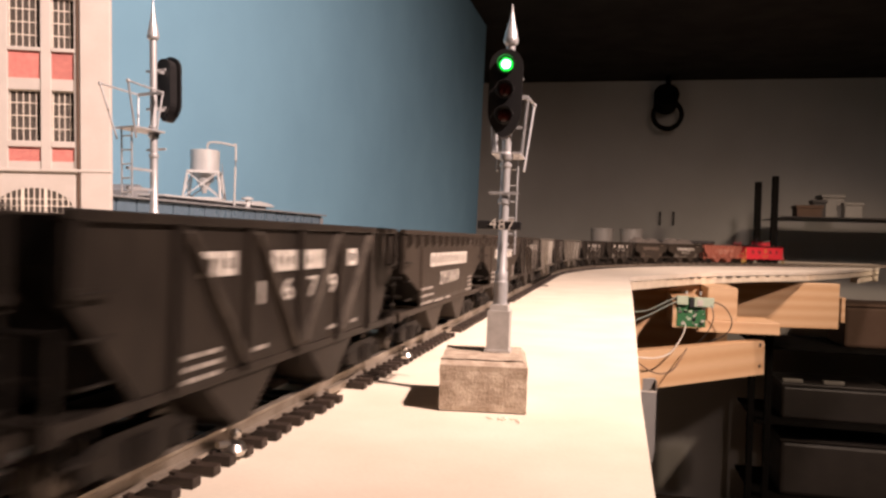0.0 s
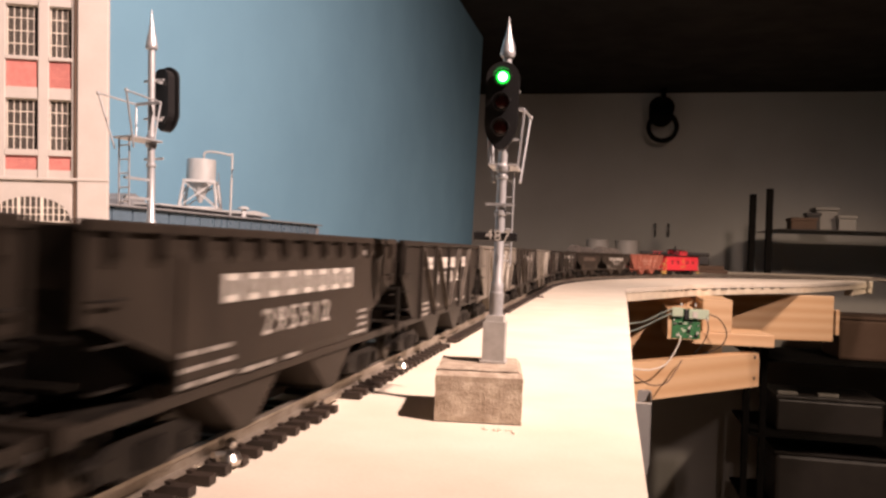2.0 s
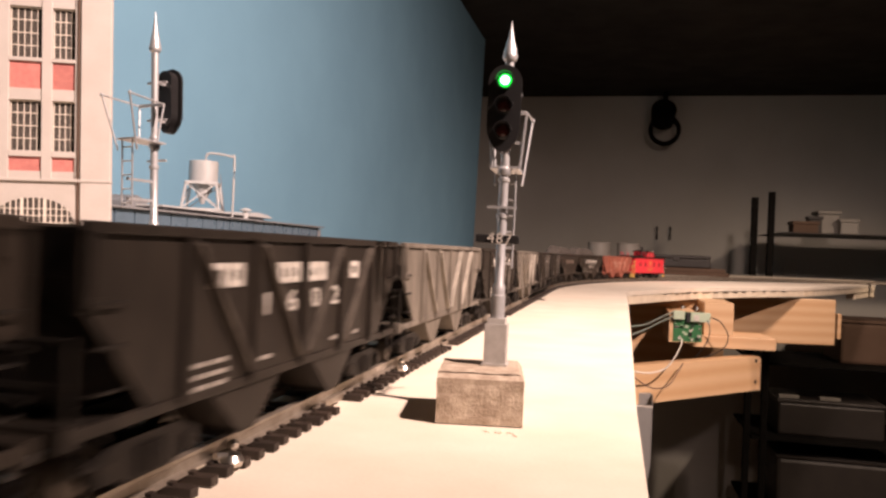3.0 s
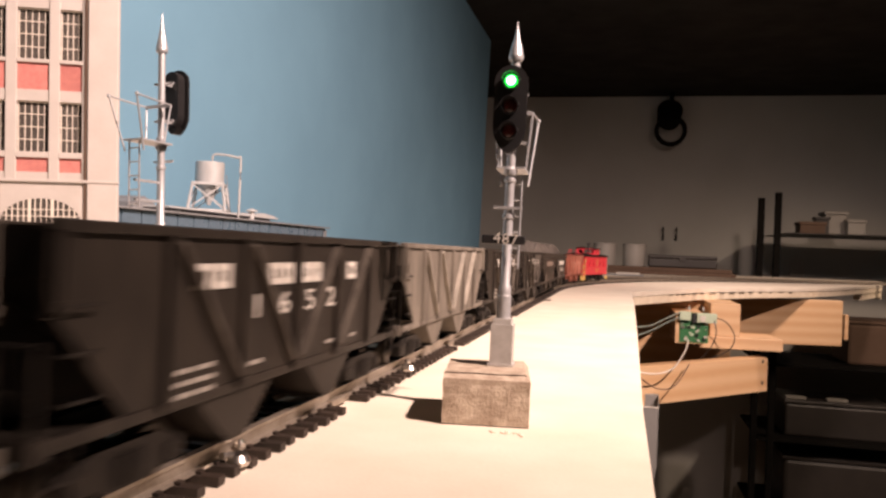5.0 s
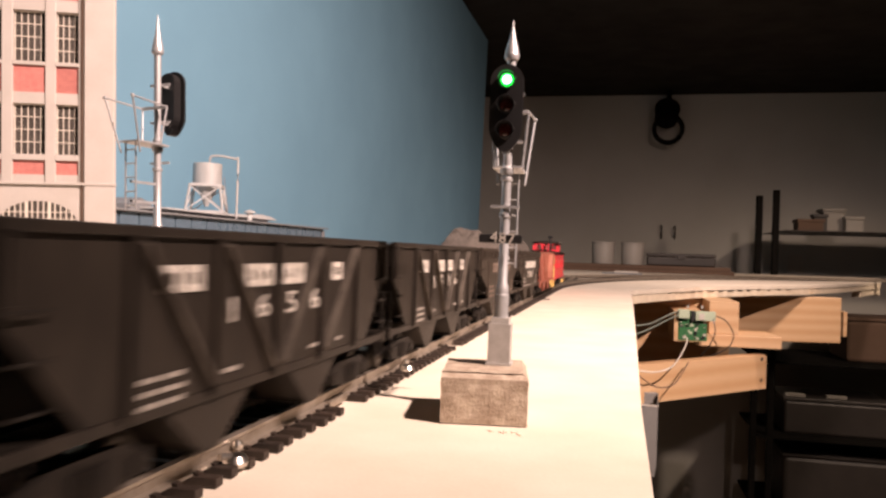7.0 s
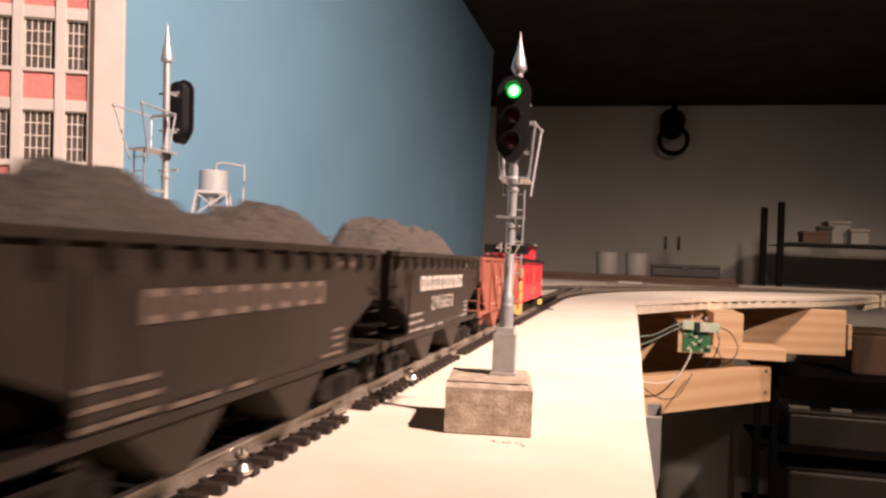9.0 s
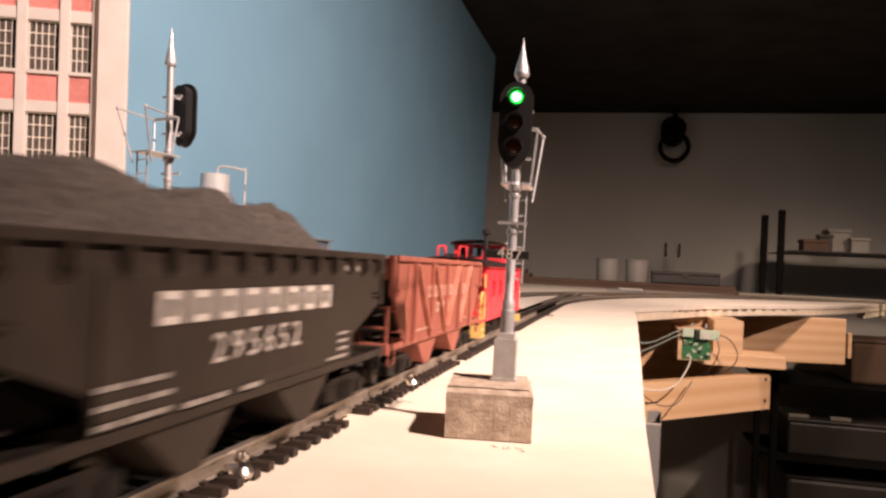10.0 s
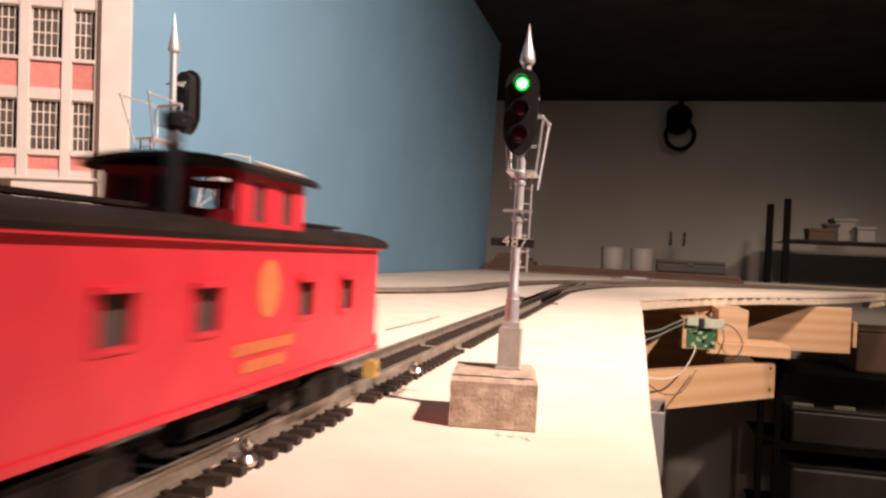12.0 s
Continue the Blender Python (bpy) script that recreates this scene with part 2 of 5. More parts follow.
def lathe(bm, prof, seg=20, m=None):
    """A turned shape from (radius, z) pairs."""
    rings, made = [], []
    for r, z in prof:
        ring = [bm.verts.new((r * math.cos(2 * math.pi * i / seg), r * math.sin(2 * math.pi * i / seg), z)) for i in range(seg)]
        rings.append(ring)
        made += ring
    for a, b in zip(rings, rings[1:]):
        for i in range(seg):
            j = (i + 1) % seg
            bm.faces.new((a[i], a[j], b[j], b[i]))
    bm.faces.new(list(reversed(rings[0])))
    bm.faces.new(rings[-1])
    if m:
        bmesh.ops.transform(bm, matrix=m, verts=made)
    return bm


def tube(bm, pts, r, seg=6):
    """A wire through the points, smoothed."""
    pts = [Vector(p) for p in pts]
    line = []
    n = len(pts)
    for i in range(n - 1):
        a, b, c, d = pts[max(i - 1, 0)], pts[i], pts[i + 1], pts[min(i + 2, n - 1)]
        for k in range(6):
            t = k / 6
            line.append(0.5 * ((2 * b) + (c - a) * t + (2 * a - 5 * b + 4 * c - d) * t * t + (3 * b - a - 3 * c + d) * t ** 3))
    line.append(pts[-1])
    rings = []
    for i, p in enumerate(line):
        d = (line[min(i + 1, len(line) - 1)] - line[max(i - 1, 0)]).normalized()
        q = d.to_track_quat("Z", "Y")
        rings.append([bm.verts.new(p + q @ Vector((r * math.cos(2 * math.pi * k / seg), r * math.sin(2 * math.pi * k / seg), 0))) for k in range(seg)])
    for a, b in zip(rings, rings[1:]):
        for k in range(seg):
            j = (k + 1) % seg
            bm.faces.new((a[k], a[j], b[j], b[k]))
    bm.faces.new(list(reversed(rings[0])))
    bm.faces.new(rings[-1])
    return bm


def text_mesh(words, height):
    """Letters of Blender's own font as a mesh, centred."""
    cu = bpy.data.curves.new("letters", "FONT")
    cu.body, cu.size, cu.extrude = words, height / 0.72, 0.00008
    cu.space_character = 1.5
    cu.align_x, cu.align_y, cu.resolution_u = "CENTER", "CENTER", 2
    ob = new("letters", cu)
    me = bpy.data.meshes.new_from_object(ob.evaluated_get(bpy.context.evaluated_depsgraph_get()))
    bpy.data.objects.remove(ob)
    bpy.data.curves.remove(cu)
    return me


def B():
    return bmesh.new()


# ---- the room ----
CEILING = 0.760
FLOOR = -1.05
link("floor", box(B(), -1.2, 2.6, -1.8, 3.7, FLOOR - 0.1, FLOOR), "floor")
tagged(bpy.data.objects["floor"], "dark dusty concrete basement floor", "floor", kind="structure")
for name, dims, label in (
        ("wall_far", (-1.2, 2.6, 3.50, 3.60, FLOOR, CEILING + 0.3), "plain grey painted basement wall in dim light"),
        ("wall_left", (-1.3, -1.2, -1.8, 3.55, FLOOR, CEILING + 0.3), "plain grey painted basement wall"),
        ("wall_right", (2.6, 2.7, -1.8, 3.55, FLOOR, CEILING + 0.3), "plain grey painted basement wall"),
        ("wall_back", (-1.2, 2.6, -1.9, -1.8, FLOOR, CEILING + 0.3), "plain grey painted basement wall")):
    tagged(link(name, box(B(), *dims), "wall"), label, "wall", kind="structure")
tagged(link("ceiling", box(B(), -1.2, 2.6, -1.8, 3.50, CEILING, CEILING + 0.08), "black"), "matt black painted low ceiling", "ceiling", kind="structure")
backdrop = link("backdrop", slab(B(), [(-1.7, -0.10), (2.462, -0.10), (2.548, CEILING - 0.004), (-1.7, CEILING - 0.004)], "x", -0.012, 0.0), "backdrop")
backdrop.matrix_basis = pose(-0.385, 0, 0, 0, 0, -0.6)
tagged(backdrop, "sky-blue painted backdrop panel behind the layout", "backdrop", kind="structure")

# ---- layout table ----
Y0, RADIUS = 0.973, 1.402
RIM = [(0.0895, -0.6), (0.0932, 0.233), (0.0967, 0.441), (0.1021, 0.80), (0.1031, 1.03), (0.1045, 1.050), (0.1099, 1.072), (0.1538, 1.1746),
       (0.2139, 1.3076), (0.3275, 1.4814), (0.4571, 1.6407), (0.5481, 1.7979), (0.66, 2.02), (0.78, 2.29), (0.797, 2.335), (0.935, 2.79), (0.93, 2.85)]
table = thing("layout_table", pose(0, 0, 0), "cream painted fibreboard train table with a curved edge", "table", kind="structure")
outline = RIM + [(-0.352, 2.85), (-0.383, -0.6)]
part("tabletop", slab(B(), outline, "z", -0.0062, 0.0), "table", table)
def inset(p):
    return (p[0] - 0.0012, p[1])
part("base_board", slab(B(), [inset(p) for p in outline], "z", -0.018, -0.0068), "table_edge", table, "raw edge of the board under the painted top")
part("core", slab(B(), [(p[0] - 0.004, p[1]) for p in outline], "z", -0.0068, -0.0062), "car_shadow", table, "thin dark joint between the two layers")


crack_at = random.Random(4)
for i in range(15):
    u = 0.06 + 0.058 * i
    k = 7 + int(u * 3.0)
    f = u * 3.0 - int(u * 3.0)
    (ax, ay), (bx, by) = RIM[k], RIM[k + 1]
    length, thick = crack_at.uniform(0.009, 0.024), crack_at.uniform(0.0004, 0.0013) * (1.4 - abs(i - 7) / 7)
    gash = part("rim_crack", box(B(), -length / 2, length / 2, -0.0008, 0.0008, -thick / 2, thick / 2, thick * 0.2), "car_shadow", table, "dark split in the board's edge")
    gash.matrix_basis = pose(ax + (bx - ax) * f, ay + (by - ay) * f, -0.0075 + crack_at.uniform(-0.0004, 0.0004), 0, crack_at.uniform(-1.5, 1.5), math.degrees(math.atan2(by - ay, bx - ax)))


def plank(parent, name, p0, p1, z0, z1, thick, mat="pine", label=""):
    """A board on edge whose near face runs from p0 to p1."""
    d = Vector((p1[0] - p0[0], p1[1] - p0[1], 0))
    ob = part(name, box(B(), 0, d.length, 0, thick, z0, z1, 0.0012), mat, parent, label)
    ob.matrix_basis = pose(p0[0], p0[1], 0, 0, 0, math.degrees(math.atan2(d.y, d.x)))
    return ob


benchwork = thing("bench_frame", pose(0, 0, 0), "screwed pine board frame under the train table", "frame")
plank(benchwork, "joist", (0.200, 1.580), (0.520, 1.655), -0.112, -0.0225, 0.019, label="pine joist with a shaded upper half")
plank(benchwork, "cross_board", (0.2250, 1.236), (0.268, 1.236), -0.0680, -0.0182, 0.105, label="short pine block against the joist")
plank(benchwork, "back_board", (0.080, 1.342), (0.2700, 1.342), -0.1400, -0.0182, 0.019, label="pine board deep in the shade of the table")
plank(benchwork, "cleat", (0.2080, 1.229), (0.330, 1.238), -0.0865, -0.0682, 0.089, label="flat pine board seen on its edge")
lower = plank(benchwork, "rail_board", (0.100, 1.030), (0.3137, 1.2603), -0.150, -0.097, 0.019, label="lower pine board with two screws at its end")
for z in (-0.104, -0.136):
    s = part("screw", lathe(B(), [(0.0028, 0), (0.0028, 0.0006), (0.0012, 0.001)], 10, pose(0.301, 0, z, 90)), "chip", lower)
plank(benchwork, "end_block", (0.527, 1.665), (0.5345, 1.6668), -0.100, -0.05, 0.019)
plank(benchwork, "edge_board", (0.657, 2.020), (0.7935, 2.334), -0.034, -0.0182, 0.019, "table_edge", "raw board edge under the far rim")
plank(benchwork, "edge_board", (0.7945, 2.336), (0.9315, 2.790), -0.040, -0.0182, 0.019, "table_edge", "raw board edge under the far rim")
for x, y in ((-0.30, 0.0), (-0.30, 1.9), (0.05, 2.2), (0.02, 0.2)):
    part("leg", box(B(), x - 0.02, x + 0.02, y - 0.02, y + 0.02, FLOOR, -0.018, 0.002), "pine", benchwork)


# ---- track ----
def main_path(s, off=0.0):
    """Centre line of the running track, s metres along it, off metres to the right; and its heading."""
    if s < Y0:
        return Vector((off, s, 0)), 0.0
    a = (s - Y0) / RADIUS
    return Vector((RADIUS - (RADIUS - off) * math.cos(a), Y0 + (RADIUS - off) * math.sin(a), 0)), a


def outer_path(s, off=0.0):
    """The outer loop, which swings away to the left at its near end."""
    r = RADIUS + 0.101
    if s >= 0:
        a = s / r
        return Vector((RADIUS - (r - off) * math.cos(a), Y0 + (r - off) * math.sin(a), 0)), a
    a = -s / 0.42
    return Vector((RADIUS - r - 0.42 + (0.42 + off) * math.cos(a), Y0 - (0.42 + off) * math.sin(a), 0)), -a


def spur_path(s, off=0.0):
    return Vector((off, s, 0)), 0.0


RAIL_PROFILE = [(-0.0014, 0.0020), (0.0014, 0.0020), (0.0012, 0.0026), (0.0004, 0.0029), (0.0004, 0.0045), (0.00085, 0.0048),
                (0.00085, 0.0055), (-0.00085, 0.0055), (-0.00085, 0.0048), (-0.0004, 0.0045), (-0.0004, 0.0029), (-0.0012, 0.0026)]


def rail_mesh(path, s0, s1, off, step):
    bm = B()
    n = max(2, int((s1 - s0) / step) + 1)
    rings = []
    for i in range(n):
        s = s0 + (s1 - s0) * i / (n - 1)
        rings.append([bm.verts.new(path(s, off + dx)[0] + Vector((0, 0, z))) for dx, z in RAIL_PROFILE])
    k = len(RAIL_PROFILE)
    for a, b in zip(rings, rings[1:]):
        for i in range(k):
            j = (i + 1) % k
            bm.faces.new((a[i], a[j], b[j], b[i]))
    bm.faces.new(rings[0])
    bm.faces.new(list(reversed(rings[-1])))
    return bm


def tie_mesh():
    bm = B()
    box(bm, -0.0150, 0.0150, -0.00135, 0.00135, 0.0002, 0.0020, 0.0002)
    for x in (-0.0105, -0.0062, 0.0062, 0.0105):
        box(bm, x - 0.0006, x + 0.0006, -0.0008, 0.0008, 0.0018, 0.0026)
    return bm


def lay(name, path, s0, s1, gaps, label, parts_to, step=0.03):
    tr = thing(name, pose(0, 0, 0), label, "railway track", kind="structure")
    for off, word in ((0.00870, "rail"), (-0.00870, "rail")):
        part(word, rail_mesh(path, s0, s1, off, step), "rail", tr, "tarnished nickel-silver rail")
    first, rest = None, None
    s = s0 + 0.003
    while s < s1:
        if not any(a < s < b for a, b in gaps):
            p, a = path(s)
            wob = random.uniform(-1.2, 1.2)
            m = Matrix.Translation(p) @ pose(random.uniform(-0.0003, 0.0003), 0, 0, 0, 0, -math.degrees(a) + wob)
            if s < parts_to:
                if first is None:
                    first = part("tie", tie_mesh(), "tie", tr)
                    first.matrix_basis = m
                else:
                    same("tie", first, tr, m)
            else:
                rest = rest or B()
                box(rest, -0.015, 0.015, -0.00135, 0.00135, 0.0002, 0.002, 0, m)
        s += 0.0066
    if rest:
        ob = part("tie_row", rest, "tie", tr)
        ob["kind"] = "stuff"
    return tr


main_track = lay("main_track", main_path, -0.25, 2.75, [(0.196, 0.211), (0.342, 0.357), (0.533, 0.546)],
                 "model railway track with dark plastic ties, gaps at the joints", 1.45)
outer_track = lay("outer_track", outer_path, -0.62, 1.95, [], "outer loop of dark model railway track", 0.0)
spur_track = lay("spur_track", spur_path, 0.72, 1.47, [], "straight branch of a model railway turnout", 0.0)
for s in (0.2035, 0.3495, 0.5395):
    for off in (0.00870, -0.00870):
        j = part("rail_joiner", box(B(), -0.0019, 0.0019, -0.007, 0.007, 0.0012, 0.0032, 0.0003), "rail", main_track)
        j.matrix_basis = pose(off, s, 0)
for s in (0.140, 0.268):
    bm = B()
    lathe(bm, [(0.0008, 0), (0.0022, 0.0004), (0.0026, 0.0014), (0.0019, 0.0026), (0.0006, 0.0031)], 18, pose(0.0126, s, 0.0006))
    lathe(bm, [(0.0006, 0), (0.0012, 0.0004), (0.0012, 0.0012), (0.0005, 0.0018)], 14, pose(0.0106, s + 0.0045, 0.0030))
    tube(bm, [(0.0112, s - 0.004, 0.0036), (0.0122, s - 0.001, 0.0030), (0.0130, s, 0.0016)], 0.0007)
    part("feeder_joint", bm, "steel", main_track, "shiny soldered feeder wire beside the rail", True)
sw = thing("switch_stand", pose(0.011, 0.745, 0), "small dark turnout motor beside the track", "switch machine")
part("case", box(B(), -0.030, -0.020, -0.006, 0.012, 0, 0.006, 0.0008), "dark_plastic", sw)
part("throw_rod", box(B(), -0.020, 0.012, 0.001, 0.0025, 0.0010, 0.0022), "tie", sw)
part("lever", rod(B(), (-0.026, 0.0, 0.006), (-0.026, 0.0, 0.011), 0.0007), "dark_plastic", sw)
crack = thing("table_crack", pose(0, 0, 0.0), "thin dark crack in the painted tabletop", "crack", kind="structure")
part("line", tube(B(), [(-0.0445, 0.412, 0.0001), (-0.0432, 0.438, 0.0001), (-0.0424, 0.462, 0.0001), (-0.0405, 0.480, 0.0001), (-0.0415, 0.500, 0.0001), (-0.0408, 0.524, 0.0001)], 0.0004, 5), "car_shadow", crack)


# ---- the train ----
PITCH = 0.1603
RAIL_TOP = 0.0055


def truck(parent, y):
    """Two side frames, a bolster and two wheelsets; the wheelsets turn."""
    bm = B()
    box(bm, -0.0125, 0.0125, y - 0.003, y + 0.003, 0.0058, 0.0086)
    part("bolster", bm, "car_shadow", parent)
    for x in (-0.0128, 0.0128):
        bm = B()
        prof = [(-0.0145, 0.0040), (-0.0145, 0.0066), (-0.0085, 0.0088), (0.0085, 0.0088), (0.0145, 0.0066), (0.0145, 0.0040), (0.0098, 0.0040),
                (0.0060, 0.0022), (-0.0060, 0.0022), (-0.0098, 0.0040)]
        slab(bm, [(y + a, b) for a, b in prof], "x", x - 0.0009, x + 0.0009)
        for dy in (-0.0118, 0.0118):
            box(bm, x - 0.0016, x + 0.0016, y + dy - 0.0020, y + dy + 0.0020, 0.0034, 0.0066, 0.0004)
        for dy in (-0.0022, 0.0, 0.0022):
            rod(bm, (x * 1.09, y + dy, 0.0030), (x * 1.09, y + dy, 0.0074), 0.0008, seg=8)
        part("side_frame", bm, "car_shadow", parent)
    made = []
    for dy in (-0.0118, 0.0118):
        bm = B()
        rod(bm, (-0.0125, 0, 0), (0.0125, 0, 0), 0.0010, seg=8)
        for x in (-1, 1):
            turn = pose(0, 0, 0, 0, 90 * x, 0)
            lathe(bm, [(0.0056, 0.0068), (0.0056, 0.0075), (0.0049, 0.0078), (0.0047, 0.0098), (0.0040, 0.0100), (0.0036, 0.0094), (0.0018, 0.0094), (0.0015, 0.0104)], 18, turn)
        w = part("wheelset", bm, "wheel", parent, "blackened wheels on a steel axle", True)
        w.matrix_basis = pose(0, y + dy, 0.0048)
        made.append((w, y + dy))
    return made


def text_part(name, words, height, mat, parent, y, z, x, wide=1.0):
    me = text_mesh(words, height)
    me.materials.append(MAT[mat])
    ob = new(name, me)
    ob.parent = parent
    ob.matrix_basis = Matrix(((0, 0, 1, x), (wide, 0, 0, y), (0, 1, 0, z), (0, 0, 0, 1)))
    return ob


def letter_blocks(bm, spans, z0, z1, x, slant=0.0):
    """Plain blocks in place of a company's name."""
    for y0, y1 in spans:
        if z1 - z0 < 0.003:
            box(bm, x, x + 0.00025, y0, y1, z0, z1)
            continue
        # an open block: four strokes round a dark middle
        w, h = 0.0017, 0.0012
        box(bm, x, x + 0.00025, y0, y0 + w, z0, z1)
        box(bm, x, x + 0.00025, y1 - w, y1, z0, z1)
        box(bm, x, x + 0.00025, y0 + w, y1 - w, z1 - h, z1)
        box(bm, x, x + 0.00025, y0 + w, y1 - w, z0, z0 + h)


def hopper(name, paint, ribbed, label, number="", letters="white", load=0, group="hopper cars of the train"):
    car = thing(name, pose(0, 0, 0), label, "hopper car", group)
    TOP, SILL, END, ES, W = 0.0410, 0.0130, 0.0765, 0.0745, 0.0162
    MID, KNEE, IN = (0.0300, 0.0150, 0.0600) if ribbed else (0.0280, 0.0195, 0.0510)
    iron = paint if paint == "car_red" else "car_shadow"
    # side sheets with the cut-away lower ends
    for sx in (-1, 1):
        bm = B()
        slab(bm, [(-ES, TOP), (ES, TOP), (ES, MID), (IN, KNEE), (IN - 0.001, SILL + 0.001), (-IN + 0.001, SILL + 0.001), (-IN, KNEE), (-ES, MID)], "x", sx * W, sx * (W - 0.0009))
        part("side_sheet", bm, paint, car)
        bm = B()
        box(bm, sx * W - 0.0012, sx * W + 0.0009, -ES - 0.001, ES + 0.001, TOP - 0.0011, TOP + 0.0006, 0.0003)
        part("top_chord", bm, paint, car)
        bm = B()
        box(bm, sx * W - 0.0009, sx * W + 0.0002, -END - 0.0015, END + 0.0015, SILL - 0.0010, SILL + 0.0009, 0.0002)
        part("side_sill", bm, paint, car)
        if ribbed:
            ys = [-0.0735, -0.0490, -0.0245, 0.0, 0.0245, 0.0490, 0.0735]
            for y in ys:
                z0 = SILL if abs(y) < 0.06 else MID
                bm = B()
                x = sx * (W + 0.0012)
                box(bm, min(x, sx * W), max(x, sx * W), y - 0.0010, y + 0.0010, z0, TOP - 0.001)
                box(bm, min(x, sx * W), max(x, sx * W), y - 0.0017, y + 0.0017, z0, z0 + 0.0012)
                part("rib", bm, paint, car)
            for ya, yb in ((-0.0265, -0.0470), (-0.0025, -0.0220), (0.0025, 0.0220), (0.0265, 0.0470)):
                bm = B()
                bar(bm, (sx * (W + 0.0005), ya, SILL + 0.002), (sx * (W + 0.0005), yb, TOP - 0.002), 0.0022, 0.0010)
                part("diagonal_brace", bm, {"car_grey": "dust_grey", "car_red": "dust_red"}.get(paint, "dust"), car, "brace rubbed paler than the sheet")
        else:
            # offset side: short gussets under the top chord, the sheet bulges outward below them
            bm = B()
            slab(bm, [(sx * W, TOP - 0.0035), (sx * (W + 0.0005), TOP - 0.0055), (sx * (W + 0.0005), SILL + 0.003), (sx * W, SILL + 0.001)], "y", -IN + 0.0006, IN - 0.0006)
            part("bulged_panel", bm, paint, car)
            for y in [(-0.0690 + i * 0.0115) for i in range(13)]:
                bm = B()
                x = sx * (W + 0.0020)
                slab(bm, [(sx * W, TOP - 0.001), (x, TOP - 0.001), (x, TOP - 0.0042), (sx * W, TOP - 0.0062)], "y", y - 0.0009, y + 0.0009)
                part("gusset", bm, paint, car)
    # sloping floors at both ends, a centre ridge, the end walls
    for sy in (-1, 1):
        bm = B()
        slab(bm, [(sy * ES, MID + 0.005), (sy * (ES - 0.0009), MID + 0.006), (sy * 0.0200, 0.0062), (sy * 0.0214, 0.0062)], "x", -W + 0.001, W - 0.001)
        # coloured near black on every car to hold the shade beneath the slope
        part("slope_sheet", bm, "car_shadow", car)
        bm = B()
        box(bm, -W + 0.0008, W - 0.0008, sy * ES - 0.0005, sy * ES + 0.0005, MID + 0.004, TOP - 0.0004)
        part("end_wall", bm, paint, car)
        bm = B()
        box(bm, -W - 0.0004, W + 0.0004, sy * END - 0.0014, sy * END + 0.0014, SILL - 0.0018, SILL + 0.0016, 0.0003)
        part("end_sill", bm, paint, car)
        # bolster web under the slope sheet and the end platform's floor
        bm = slab(B(), [(sy * 0.0240, SILL - 0.0020), (sy * END, SILL - 0.0020), (sy * ES, MID + 0.004)], "x", -0.0006, 0.0006)
        part("bolster_web", bm, "car_shadow", car)
        bm = box(B(), -W + 0.001, W - 0.001, min(sy * IN, sy * END) + (0 if sy > 0 else 0.0015), max(sy * IN, sy * END) - (0.0015 if sy > 0 else 0), SILL - 0.0016, SILL - 0.0002)
        part("end_platform", bm, "car_shadow", car)
        for sx in (-1, 1):
            bm = B()
            box(bm, sx * W - 0.0008, sx * W + 0.0006, sy * ES - 0.0008, sy * ES + 0.0008, MID - 0.001, TOP)
            part("corner_post", bm, paint, car)
            bm = B()
            bar(bm, (sx * 0.006, sy * (END - 0.001), SILL), (sx * 0.006, sy * (END - 0.001), MID + 0.005), 0.0012, 0.0012)
            part("end_post", bm, iron, car)
            for i in range(3):
                z = SILL + 0.0050 + i * 0.0062
                bm = B()
                rod(bm, (sx * (W + 0.0012), sy * (ES - 0.0015), z), (sx * (W + 0.0012), sy * (ES - 0.0075), z), 0.00028, seg=5)
                rod(bm, (sx * W, sy * (ES - 0.0015), z), (sx * (W + 0.0012), sy * (ES - 0.0015), z), 0.00028, seg=5)
                rod(bm, (sx * W, sy * (ES - 0.0075), z), (sx * (W + 0.0012), sy * (ES - 0.0075), z), 0.00028, seg=5)
                part("grab_iron", bm, iron, car)
            bm = B()
            tube(bm, [(sx * W, sy * (END - 0.002), SILL), (sx * W, sy * (END - 0.002), SILL - 0.0048), (sx * W, sy * (END - 0.007), SILL - 0.0048), (sx * W, sy * (END - 0.007), SILL)], 0.0004, 5)
            part("stirrup", bm, iron, car)
        for z in (SILL + 0.0062, SILL + 0.0124):
            part("end_rail", rod(B(), (-W, sy * (END - 0.0004), z), (W, sy * (END - 0.0004), z), 0.00045, seg=6), iron, car)
        for sx in (-1, 1) if ribbed else ():
            part("platform_post", bar(B(), (sx * (W - 0.0006), sy * (END - 0.0004), SILL), (sx * (W - 0.0006), sy * (END - 0.0004), SILL + 0.0130), 0.0009, 0.0009), iron, car)
        bm = B()
        box(bm, -0.0016, 0.0016, sy * (END + 0.0010), sy * (END + 0.0026), 0.0075, 0.0098)
        box(bm, -0.0022, 0.0022, sy * (END + 0.0022), sy * (END + 0.0036), 0.0070, 0.0102, 0.0004)
        part("coupler", bm, "car_shadow", car)
    bm = B()
    lathe(bm, [(0.0034, -0.0003), (0.0036, 0.0), (0.0034, 0.0003)], 14, pose(0.008, END + 0.0024, 0.031, 90))
    part("brake_wheel", bm, "car_shadow", car)
    part("centre_sill", box(B(), -0.0024, 0.0024, -END, END, 0.0085, 0.0118), "car_shadow", car)
    # two hopper bays, each with its chute pair
    for y in (-0.0235, 0.0235):
        for sx in (-1, 1):
            bm = B()
            x0, x1 = sorted((sx * 0.0030, sx * 0.0155))
            slab(bm, [(y - 0.0160, SILL), (y + 0.0160, SILL), (y + 0.0035, 0.0032), (y - 0.0035, 0.0032)], "x", x0, x1)
            part("chute", bm, paint, car)
